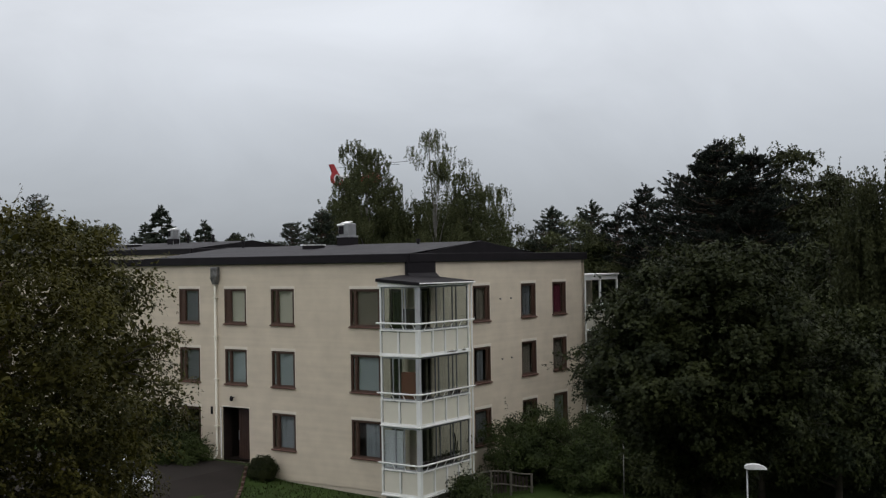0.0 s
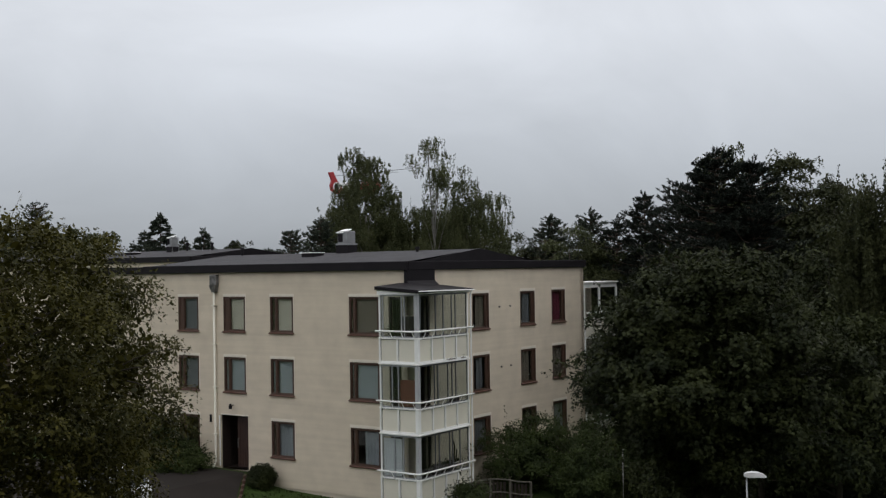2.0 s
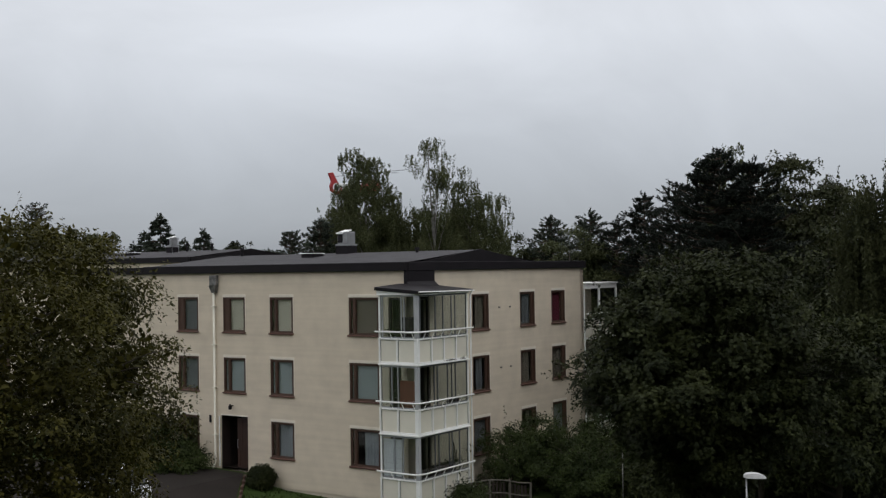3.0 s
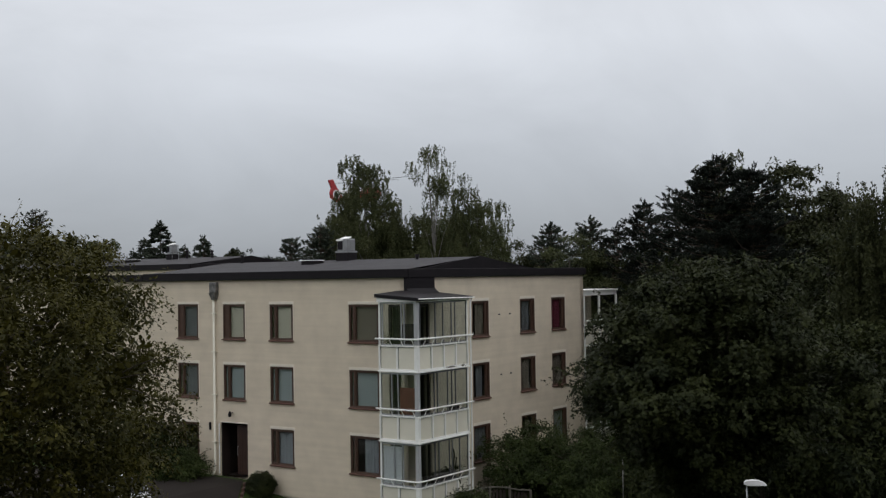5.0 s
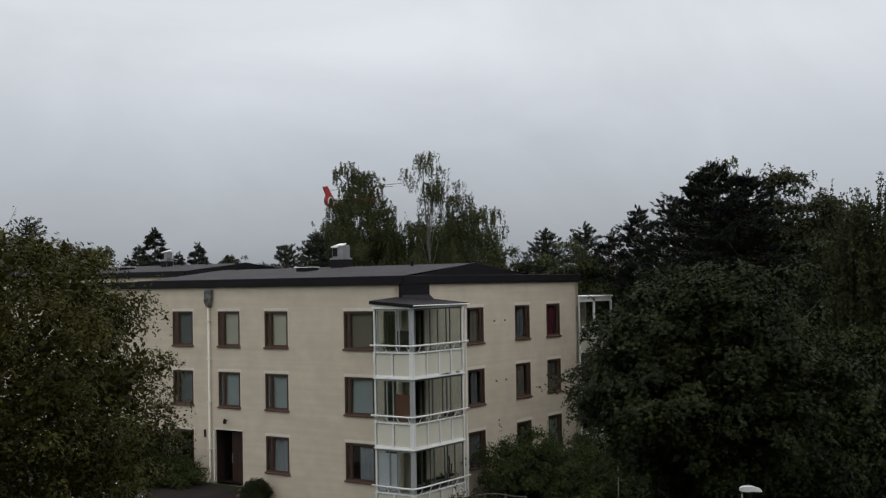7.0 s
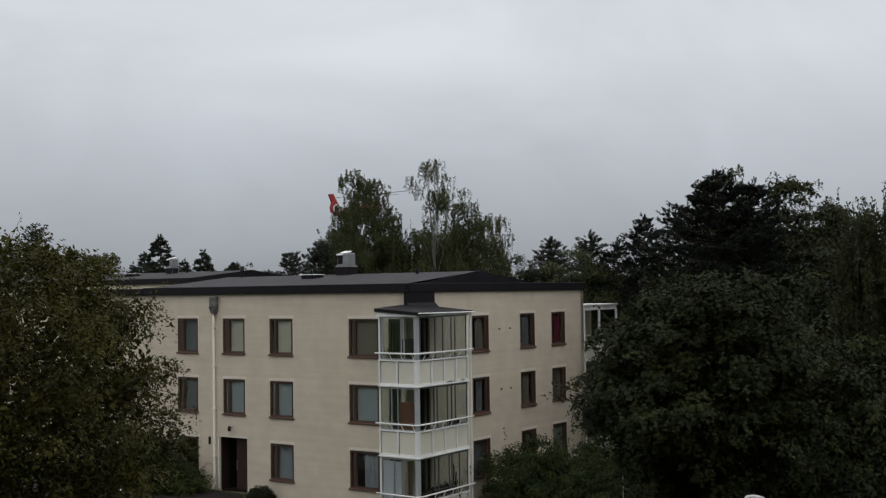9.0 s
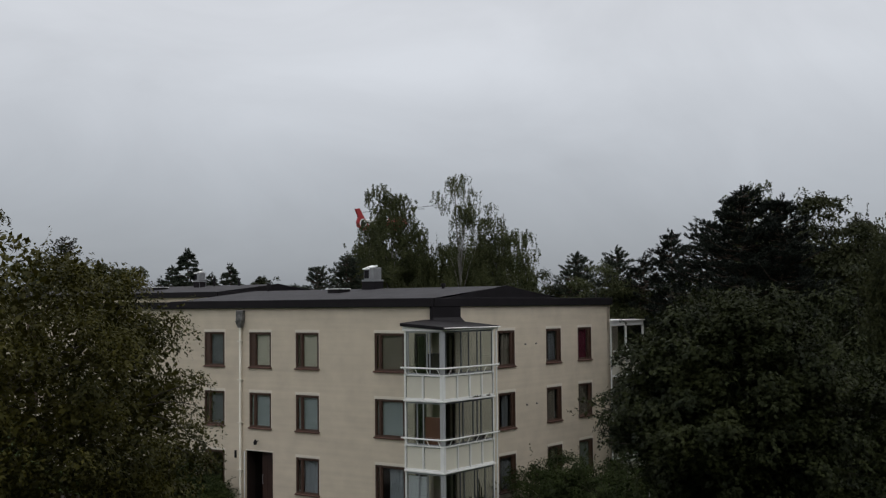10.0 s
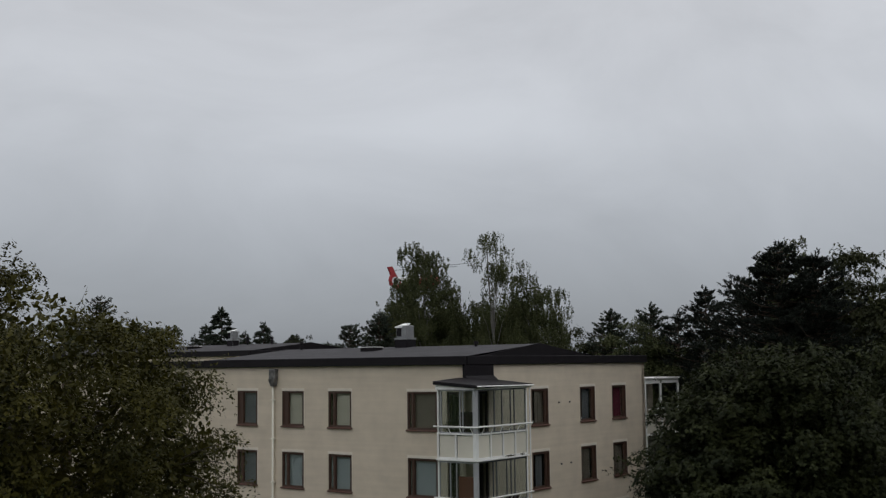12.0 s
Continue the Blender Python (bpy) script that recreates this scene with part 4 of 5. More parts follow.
# ---- balcony stack at the far end of the short facade ----
far = part("far_balcony", Shape().box(-1.6, 0.0, RIGHT_END + 0.06, 19.5, 8.84, 9.08).box(-1.7, 0.06, RIGHT_END + 0.02, 19.6, 9.08, 9.15), WHITE_METAL, house, "white balcony stack at the far corner")
for base in (6.15, 3.35, 0.55):
    part("balcony", Shape().bev(-1.6, 0.02, RIGHT_END + 0.06, 19.5, base, base + 0.1, 0.01), WHITE_METAL, far)
    for i in range(4):
        y = RIGHT_END + 0.1 + i * 0.95
        part("parapet_panel", Shape().bev(-0.05, -0.01, y + 0.03, y + 0.9, base + 0.12, base + 1.05, 0.005), CREAM_PANEL, far)
        p = part("pane", Shape().box(-0.05, -0.044, y + 0.04, y + 0.9, base + 1.16, base + 2.66), BALCONY_GLASS, far)
        p.visible_shadow = False
    part("parapet_frame", Shape().bev(-0.06, 0.02, RIGHT_END + 0.04, 19.5, base + 1.03, base + 1.12, 0.006), WHITE_METAL, far)
    part("hand_rail", Shape().tube([(0.15, RIGHT_END + 0.05, base + 1.37), (0.15, 19.6, base + 1.37)], 0.03, 8), WHITE_METAL, far)
for y in (RIGHT_END + 0.06, 17.4, 19.44):
    part("post", Shape().bev(-0.08, 0.03, y, y + 0.07, 0.6, 8.85, 0.006), WHITE_METAL, far)
part("back_wall", Shape().box(-1.75, -1.62, RIGHT_END + 0.01, 19.6, 0.2, 9.06), PLASTER, far)

# ---- second block, staggered behind ----
block = thing("apartment_building", "cream rendered apartment block with dark low gabled roof, set back behind", "building", BUILDING @ pose(-27.3, 13.4, 0.72))
part("wall", Shape().box(-26, 0, 0, 0.3, -0.8, WALL_TOP), PLASTER, block)
part("wall", Shape().box(-0.3, 0, 0.31, RIGHT_END, -0.8, WALL_TOP), PLASTER, block)
part("wall", Shape().box(-26, -0.31, RIGHT_END - 0.3, RIGHT_END, -0.8, WALL_TOP), PLASTER, block)
part("wall", Shape().box(-26, -25.7, 0.31, RIGHT_END - 0.31, -0.8, WALL_TOP), PLASTER, block)
build_roof(block, -26.0, 0.0, RIGHT_END)
fan_box(block, -6.65, 4.6, roof_at(4.6), 0.46)
part("roof_railing", Shape().tube([(-6.25, 4.2, 10.6), (-6.25, 4.2, 11.7), (-5.6, 4.2, 11.75), (-5.6, 4.2, 10.6)], 0.02, 6), ZINC, block, "thin roof railing")
hatch(block, -9.0, 3.0, roof_at(3.0))
vent_pipe(block, -3.1, 5.0, roof_at(5.0), 0.4)
vent_pipe(block, -5.6, 5.0, roof_at(5.0), 0.45)
for x in (-20.5, -15.5, -10.5, -5.5):
    for row in range(3):
        part("window", Shape().bev(x, x + 1.4, -0.02, 0.03, HEAD[row] - WIN_H, HEAD[row], 0.01), BROWN, block)


# ---- trees ----
def wobble(rng):
    ph = rng.uniform(0, 6.28, 6)
    return lambda a, z: 1 + 0.13 * np.sin(3 * a + ph[0] + z * 0.9) + 0.10 * np.sin(5 * a + ph[1] - z * 1.7) + 0.08 * np.sin(2 * a + ph[2] + z * 2.9)


def boughs(rng, profile, n, count, centre, spread, shell, uneven):
    """Clump centres gathered round a number of boughs, so that the crown breaks into lobes."""
    at = crown_points(rng, profile, count, centre, shell, uneven)
    pts = at[rng.integers(0, count, n)] + rng.normal(size=(n, 3)) * np.array([spread, spread, spread * 0.5])
    return pts


def crown_points(rng, profile, n, centre, shell=0.5, uneven=1.0):
    """Clump centres within a crown given as (height, radius) rows; shell: share kept near the outside."""
    z = np.array([p[0] for p in profile], float)
    r = np.array([p[1] for p in profile], float)
    zz = np.linspace(z[0], z[-1], 200)
    area = np.interp(zz, z, r) ** 2 + 0.02
    c = np.cumsum(area) / area.sum()
    hz = np.interp(rng.uniform(0, 1, n), c, zz)
    ang = rng.uniform(0, 2 * np.pi, n)
    rad = np.where(rng.uniform(size=n) < shell, rng.uniform(0.78, 1.0, n), np.sqrt(rng.uniform(0.02, 0.8, n)))
    R = np.interp(hz, z, r) * (1 + uneven * (wobble(rng)(ang, hz) - 1))
    return np.stack([centre[0] + np.cos(ang) * R * rad, centre[1] + np.sin(ang) * R * rad, hz], 1)


def limbs(s, rng, base, top, targets, r0, lean=(0, 0)):
    """Trunk and limbs that reach out to the clumps."""
    base, top = Vector(base), Vector(top)
    pts = []
    for i in range(8):
        t = i / 7
        p = base.lerp(top, t) + Vector((math.sin(t * 5 + r0) * 0.02 * (top - base).length * t, math.cos(t * 4) * 0.02 * (top - base).length * t, 0))
        pts.append(p)
    s.tube(pts, [r0 * (1.15 if i == 0 else 1) * (1 - 0.85 * i / 7) for i in range(8)], 8)
    h = (top - base).length
    for q in targets:
        q = Vector(q)
        t = min(0.93, max(0.15, (q.z - base.z) / h * 0.72))
        k = min(6, int(t * 7))
        st = pts[k].lerp(pts[k + 1], t * 7 - k)
        mid = st.lerp(q, 0.5) + Vector((0, 0, 0.12 * (q - st).length))
        rr = r0 * (1 - 0.85 * t) * 0.45
        s.tube([st, mid, q], [rr, rr * 0.6, rr * 0.15], 5, cap=False)


def broadleaf(name, label, xy, profile, seed, clumps, per, size, mat, bark, clump_r, trunk_r, shell=0.5, aspect=0.55, uneven=1.0, n_limbs=40, category="tree", group="", top=None, twigs=0, squash=0.75, lobes=0, lobe_r=0.8, simple=False, lean=0.0, tilt=0.9, core=0, core_size=0.22, core_fill=0.88, lobed=False, sprigs=()):
    """A leafy tree: tapered trunk, limbs, and a crown of leaf clumps with gaps between."""
    rng = np.random.default_rng(seed)
    x, y = xy
    g = gz(x, y)
    pts = boughs(rng, profile, clumps, lobes, (x, y), lobe_r * 0.5, shell, uneven) if lobes else crown_points(rng, profile, clumps, (x, y), shell, uneven)
    pts[:, 0] += lean * (pts[:, 2] - (profile[0][0] + profile[-1][0]) / 2)
    root = thing(name, label, category, pose(x, y, g), group)
    off = np.array([x, y, g])
    cr = clump_r * rng.uniform(0.55, 1.3, clumps)
    # each clump is a shallow dome of leaves that leans outwards from the crown's middle
    mid = np.array([x, y, profile[0][0] * 0.6 + profile[-1][0] * 0.4])
    out_c = pts - mid
    out_c[:, 0] -= lean * (pts[:, 2] - (profile[0][0] + profile[-1][0]) / 2)
    out_c /= np.linalg.norm(out_c, axis=1)[:, None] + 1e-9
    up_c = out_c * tilt + np.array([0, 0, 1.0]) + rng.normal(size=(clumps, 3)) * 0.22
    up_c /= np.linalg.norm(up_c, axis=1)[:, None]
    t1 = np.cross(up_c, np.array([0.31, 0.95, 0.02]))
    t1 /= np.linalg.norm(t1, axis=1)[:, None]
    t2 = np.cross(up_c, t1)
    rad = np.sqrt(rng.uniform(0, 1, (clumps, per, 1)))
    ang = rng.uniform(0, 2 * np.pi, (clumps, per, 1))
    ang += 0.35 * np.sin(ang * 5)
    ray = t1[:, None, :] * np.cos(ang) + t2[:, None, :] * np.sin(ang)
    size_c = cr[:, None, None]
    d = ray * rad * size_c + up_c[:, None, :] * size_c * (squash * (0.5 - rad ** 2) + 0.16 * rng.normal(size=(clumps, per, 1)))
    d[:, :, 2] -= 0.12 * rad[:, :, 0] ** 2 * cr[:, None]
    leaves = (pts[:, None, :] + d).reshape(-1, 3) - off
    face = (up_c[:, None, :] + ray * rad * 0.8).reshape(-1, 3)
    way = (ray + np.array([0, 0, -0.35])).reshape(-1, 3) + 0.5 * rng.normal(size=(clumps * per, 3))
    if twigs:
        t_at = crown_points(rng, profile, twigs, (x, y), 1.0, uneven) - off
        axis = np.array([0, 0, (profile[0][0] + profile[-1][0]) / 2 - g])
        out = t_at - axis
        out /= np.linalg.norm(out, axis=1)[:, None]
        out[:, 2] += 0.25
        k = np.linspace(0, 1, 14)[None, :, None]
        ln = rng.uniform(0.3, 0.9, (twigs, 1, 1))
        tw = t_at[:, None, :] + out[:, None, :] * k * ln + rng.normal(size=(twigs, 14, 3)) * 0.04
        leaves = np.concatenate([leaves, tw.reshape(-1, 3)])
        face = np.concatenate([face, rng.normal(size=(twigs * 14, 3)) * 0.6 + np.array([0, 0, 0.7])])
        way = np.concatenate([way, (np.repeat(out, 14, axis=0) + rng.normal(size=(twigs * 14, 3)) * 0.5)])
    stems = []
    for start, tip in sprigs:
        # long outer sprigs that hang clear of the crown
        a, b = np.array(start) - off, np.array(tip) - off
        k = np.linspace(0.0, 1.0, 26)[:, None]
        bow = a + (b - a) * k + np.array([0, 0, 0.5]) * k * (1 - k)
        stems.append(bow[::5])
        leaves = np.concatenate([leaves, bow[6:] + rng.normal(size=(20, 3)) * 0.06])
        face = np.concatenate([face, rng.normal(size=(20, 3)) * 0.6 + np.array([0, 0, 0.6])])
        way = np.concatenate([way, np.tile((b - a) * 0.5 + np.array([0, 0, -0.6]), (20, 1)) + rng.normal(size=(20, 3)) * 0.4])
    sizes = size * rng.uniform(0.6, 1.25, len(leaves))
    if core:
        # broader shaded leaves deep inside the crown
        inner = crown_points(rng, [(z, r * core_fill) for z, r in profile[:-2]], core, (x, y), 0.5, uneven) - off
        inner[:, 0] += lean * (inner[:, 2] + g - (profile[0][0] + profile[-1][0]) / 2)
        leaves = np.concatenate([leaves, inner])
        sizes = np.concatenate([sizes, core_size * rng.uniform(0.7, 1.2, core)])
        face = np.concatenate([face, rng.normal(size=(core, 3)) * 0.5 + np.array([0, 0, 0.8])])
        way = np.concatenate([way, rng.normal(size=(core, 3))])
    part("crown", leaf_mesh("crown", leaves, sizes, mat, rng, aspect, along=way, simple=simple, facing=face, lobed=lobed), mat, root)
    s = Shape()
    z_top = (top or profile[-1][0]) - 0.12 * (profile[-1][0] - g)
    pick = pts[rng.permutation(clumps)[:n_limbs]] - off
    limbs(s, rng, (0, 0, -0.3), (rng.normal() * 0.2, rng.normal() * 0.2, z_top - g), pick, trunk_r)
    if twigs:
        for i in range(0, twigs, 2):
            s.tube([tuple(t_at[i] - out[i] * 0.8), tuple(t_at[i] + out[i] * float(ln[i, 0, 0]))], [0.012, 0.004], 4, cap=False)
    for bow in stems:
        s.tube([tuple(p) for p in bow], [0.016, 0.013, 0.010, 0.008, 0.006, 0.004][:len(bow)], 5, cap=False)
    part("trunk", s, bark, root, smooth=True)
    return root


def birch(name, label, xy, profile, seed, strands, per, size, mat, trunk_r=0.14, category="tree", group="", droop=(0.7, 2.0), uneven=1.2, shell=0.45, gather=11):
    """A weeping birch: pale trunk, rising limbs, and hanging strands of small leaves."""
    rng = np.random.default_rng(seed)
    x, y = xy
    g = gz(x, y)
    root = thing(name, label, category, pose(x, y, g), group)
    off = np.array([x, y, g])
    # strands gather at a number of limb ends so that gaps open between them
    ends = crown_points(rng, profile, max(12, strands // gather), (x, y), shell, uneven)
    pts = ends[rng.integers(0, len(ends), strands)] + rng.normal(size=(strands, 3)) * np.array([0.36, 0.36, 0.0])
    pts[:, 2] -= np.abs(rng.normal(size=strands)) * 0.4 - 0.15
    ln = rng.uniform(droop[0], droop[1], strands)
    t = rng.uniform(0, 1, (strands, per))
    side = rng.normal(size=(strands, 1, 2)) * 0.12
    p = np.empty((strands, per, 3))
    p[:, :, :2] = pts[:, None, :2] + side * t[:, :, None] + rng.normal(size=(strands, per, 2)) * 0.05
    p[:, :, 2] = pts[:, None, 2] - t * ln[:, None] + 0.3
    leaves = p.reshape(-1, 3) - off
    leaves = leaves[leaves[:, 2] > 0.3]
    sizes = size * rng.uniform(0.6, 1.3, len(leaves))
    part("crown", leaf_mesh("crown", leaves, sizes, mat, rng, 0.6, along=np.tile(np.array([0, 0, -0.8]), (len(leaves), 1)) + rng.normal(size=(len(leaves), 3)) * 0.35, simple=True, upward=0.0), mat, root)
    s = Shape()
    limbs(s, rng, (0, 0, -0.3), (rng.normal() * 0.3, 0, profile[-1][0] - 0.6 - g), ends[rng.permutation(len(ends))[:36]] - off, trunk_r)
    part("trunk", s, BARK_BIRCH, root, "pale birch trunk and limbs", smooth=True)
    return root


def pine(name, label, xy, height_z, radius, seed, tufts, needles, size, category="tree", group="", low=0.35, spire=False, mat=None):
    """A conifer: straight trunk, tiers of boughs, each bough set with tufts of needles."""
    rng = np.random.default_rng(seed)
    tufts, size = int(tufts * 1.15), size * 0.86
    radius = radius * (1.0 if spire else 1.3)
    x, y = xy
    g = gz(x, y)
    H = height_z - g
    root = thing(name, label, category, pose(x, y, g), group)
    s = Shape()
    s.tube([(0, 0, -0.3), (0.05, 0, H * 0.5), (0, 0.05, H * 0.98)], [H * 0.017, H * 0.012, 0.02], 8)
    n_boughs = 130 if spire else int(110 + 45 * radius)
    A, B = [], []
    for z in H * (low + (1 - low) * (np.linspace(0, 0.97, n_boughs) + rng.normal(size=n_boughs) * 0.012)):
        t = min(1.0, max(0.0, (z - H * low) / (H * (1 - low))))
        r = radius * ((1 - t) ** 0.85 + 0.03 if spire else (0.62 + 0.38 * math.sin(t * 2.2 + 0.5)) * (1 - t ** 2.4) ** 0.6)
        a = rng.uniform(0, 6.283)
        rr = r * (rng.uniform(0.7, 1.12) if spire else rng.uniform(0.3, 1.12))
        rise = (-0.15 if spire else rng.uniform(0.05, 0.4)) * rr
        tip = (math.cos(a) * rr, math.sin(a) * rr, min(z + rise, H))
        s.tube([(0, 0, z), (tip[0] * 0.5, tip[1] * 0.5, z + rise * 0.25), tip], [0.045, 0.03, 0.01], 5, cap=False)
        A.append((0, 0, z))
        B.append(tip)
    A.append((0, 0, H * 0.9))
    B.append((0, 0, H))
    A, B = np.array(A), np.array(B)
    w = np.linalg.norm(B - A, axis=1) + 0.25
    which = rng.choice(len(A), tufts, p=w / w.sum())
    A, B = A[which], B[which]
    # side shoots in a flat fan along each bough, their tips turned up
    t = (rng.uniform(0.04, 1.0, tufts) ** 0.6)[:, None]
    ahead = B - A
    run = np.linalg.norm(ahead, axis=1)[:, None]
    ahead = ahead / run
    side = np.cross(ahead, np.array([0, 0, 1.0])) + 1e-3
    side /= np.linalg.norm(side, axis=1)[:, None]
    sway = rng.uniform(-1, 1, (tufts, 1))
    shoot = ahead * 0.8 + side * sway * 1.1 + np.array([0, 0, 0.1 if spire else 0.45])
    shoot /= np.linalg.norm(shoot, axis=1)[:, None]
    reach = (0.15 + (0.25 if spire else 0.42) * run * (1.1 - t)) * rng.uniform(0.1, 1.0, (tufts, 1))
    c = A + (B - A) * t + shoot * reach + rng.normal(size=(tufts, 3)) * np.array([0.07, 0.07, 0.05])
    if not spire:
        c[:, 2:] -= 0.18 * run * t * (1 - t)
    c[:, 2] = np.minimum(c[:, 2], H)
    d = shoot[:, None, :] * 1.1 + rng.normal(size=(tufts, needles, 3)) * 0.5
    d /= np.linalg.norm(d, axis=2)[:, :, None]
    slide = rng.uniform(-0.3, 0.9, (tufts, needles, 1))
    pos = (c[:, None, :] + d * size * 0.4 + shoot[:, None, :] * size * slide).reshape(-1, 3)
    along = d.reshape(-1, 3)
    me = leaf_mesh("crown", pos, size * rng.uniform(0.7, 1.2, len(pos)), mat or NEEDLE, rng, 0.25, along=along, simple=True)
    part("crown", me, mat or NEEDLE, root)
    part("trunk", s, BARK_PINE, root, smooth=True)
    return root


def spot(bearing, d):
    """A place on the plan, from its bearing (metres to the right for each kilometre ahead) and its distance ahead."""
    return (bearing * d / 1000.0, d)


# near tree with yellowing leaves
broadleaf("tree", "broad leafy tree with small yellowing green leaves", (-10.9, 23.0),
          [(1.55, 3.2), (3.3, 4.4), (5.2, 5.05), (6.3, 5.3), (7.3, 5.45), (8.2, 5.4), (9.1, 5.15), (9.8, 4.7), (10.4, 4.2), (10.8, 3.7), (11.1, 2.8), (11.5, 1.9), (11.9, 1.0), (12.5, 0.6), (12.9, 0.2)],
          11, 3800, 72, 0.094, LEAF_WILLOW, BARK, 0.42, 0.24, shell=0.72, aspect=0.52, uneven=0.12, n_limbs=70, twigs=100, lobes=760, lobe_r=0.5, tilt=0.45, squash=0.6, core=42000, core_size=0.18, core_fill=0.93,
          sprigs=[((-6.3, 22.6, 8.2), (-4.85, 22.3, 8.5)), ((-6.3, 22.6, 8.1), (-5.0, 22.3, 8.0)), ((-6.2, 22.6, 7.9), (-5.1, 22.3, 7.3)), ((-6.3, 22.6, 7.4), (-5.25, 22.3, 7.05))])
broadleaf("tree", "slender leafy tree top beside the broad yellowing tree", (-12.4, 26.5),
          [(4.0, 0.9), (9.0, 1.1), (11.5, 1.0), (12.7, 0.85), (13.3, 0.6), (13.7, 0.3)],
          12, 520, 60, 0.1, LEAF_WILLOW, BARK, 0.3, 0.12, shell=0.6, aspect=0.5, uneven=0.5, n_limbs=30, twigs=50, lobes=60, lobe_r=0.6)
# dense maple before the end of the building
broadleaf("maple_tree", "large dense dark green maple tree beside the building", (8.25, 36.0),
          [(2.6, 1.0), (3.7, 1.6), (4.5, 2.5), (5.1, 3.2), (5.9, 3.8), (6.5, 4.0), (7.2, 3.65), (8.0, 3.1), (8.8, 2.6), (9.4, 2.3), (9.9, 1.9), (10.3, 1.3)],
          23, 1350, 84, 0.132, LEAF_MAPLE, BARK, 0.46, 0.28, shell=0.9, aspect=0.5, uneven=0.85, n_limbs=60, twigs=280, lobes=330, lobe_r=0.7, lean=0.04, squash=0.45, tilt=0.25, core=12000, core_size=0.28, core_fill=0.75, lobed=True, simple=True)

# birches behind the building
BIRCHES = "birches behind the building"
birch("birch_tree", "tall weeping birch with thinning green leaves", spot(-67, 85),
      [(6, 2.8), (12, 3.1), (14.2, 2.9), (15.4, 2.6), (16.6, 1.9), (17.7, 1.55), (18.6, 1.1), (19.3, 0.6)], 31, 3600, 40, 0.11, LEAF_BIRCH, group=BIRCHES, droop=(0.3, 1.1), uneven=0.9, gather=13)
birch("birch_tree", "tall slender weeping birch with a sparse top", spot(-5, 84),
      [(6, 2.4), (12, 2.3), (14.5, 1.7), (16.5, 1.25), (18.4, 1.2), (19.9, 0.7)], 32, 1000, 44, 0.105, LEAF_BIRCH, group=BIRCHES, droop=(0.5, 1.5), gather=17, shell=0.6)
birch("birch_tree", "weeping birch with a dense lower crown", spot(29, 86),
      [(6, 2.8), (12, 2.7), (14, 2.3), (15.7, 1.7), (16.8, 1.1), (17.4, 0.5)], 33, 3400, 40, 0.11, LEAF_BIRCH, group=BIRCHES, droop=(0.5, 1.5), uneven=0.6)
birch("birch_tree", "low birch between the taller ones", spot(-33, 87), [(5, 2.4), (11, 2.4), (13.8, 1.6), (15.2, 0.6)], 34, 2200, 32, 0.15, LEAF_BIRCH, group=BIRCHES)
birch("birch_tree", "low dense birch behind the slender one", spot(2, 90), [(5, 3.0), (11, 3.0), (14.0, 2.3), (15.4, 0.8)], 35, 2300, 32, 0.16, LEAF_BIRCH, group=BIRCHES)
birch("birch_tree", "low dense birch behind the broad one", spot(-70, 91), [(5, 3.2), (11, 3.2), (14.0, 2.6), (15.6, 0.8)], 36, 2100, 32, 0.16, LEAF_BIRCH, group=BIRCHES)
# conifers and woods round the building
WOODS = "trees round the building"
pine("pine_tree", "dark green pine behind the roof", spot(-105, 80), 13.5, 1.6, 41, 1496, 20, 0.23, group=WOODS, low=0.45, mat=NEEDLE_HAZED)
pine("pine_tree", "small dark green pine behind the roof", spot(-131, 99), 13.4, 2.0, 42, 1300, 20, 0.23, group=WOODS, low=0.45, mat=NEEDLE_HAZED)
broadleaf("tree", "leafy tree behind the low gable", spot(66, 78), [(4, 2.0), (9, 2.2), (11, 1.6), (12.2, 0.5)], 43, 500, 60, 0.18, LEAF_ASPEN, BARK, 0.5, 0.15, lobes=50, group=WOODS, simple=True, n_limbs=20)
pine("pine_tree", "dark green pine with an open crown", spot(95, 76), 13.3, 1.5, 44, 1224, 20, 0.22, group=WOODS, low=0.5, mat=NEEDLE_HAZED)
pine("pine_tree", "dark green pine with an open crown", spot(129, 73), 13.5, 1.6, 45, 1360, 20, 0.22, group=WOODS, low=0.5, mat=NEEDLE_HAZED)
broadleaf("tree", "leafy tree at the edge of the wood", spot(112, 71), [(3, 2.2), (8, 2.9), (10.8, 2.5), (12.4, 1.0)], 46, 900, 60, 0.15, LEAF_BIRCH, BARK, 0.5, 0.15, lobes=60, group=WOODS, simple=True, n_limbs=20)
pine("pine_tree", "dark green pine at the edge of the wood", spot(152, 71), 13.0, 1.7, 47, 1360, 20, 0.20, group=WOODS, low=0.3)
pine("pine_tree", "broad dark green pine with raised shoots", spot(176, 69), 14.3, 2.1, 48, 3672, 20, 0.20, group=WOODS, low=0.25)
pine("pine_tree", "broad dark green pine with raised shoots", spot(206, 63), 14.5, 2.4, 49, 3264, 20, 0.20, group=WOODS, low=0.25)
pine("pine_tree", "very large dark green pine, almost black inside", spot(238, 58), 15.7, 2.8, 50, 6000, 20, 0.22, group=WOODS, low=0.2)
pine("pine_tree", "very large dark green pine, almost black inside", spot(270, 57), 15.2, 2.8, 51, 6000, 20, 0.22, group=WOODS, low=0.2)
birch("birch_tree", "birch that stands up behind the pines", spot(246, 68), [(8, 2.0), (14, 1.8), (16, 1.2), (17.0, 0.4)], 52, 1000, 40, 0.13, LEAF_BIRCH, group=WOODS, droop=(0.4, 1.2))
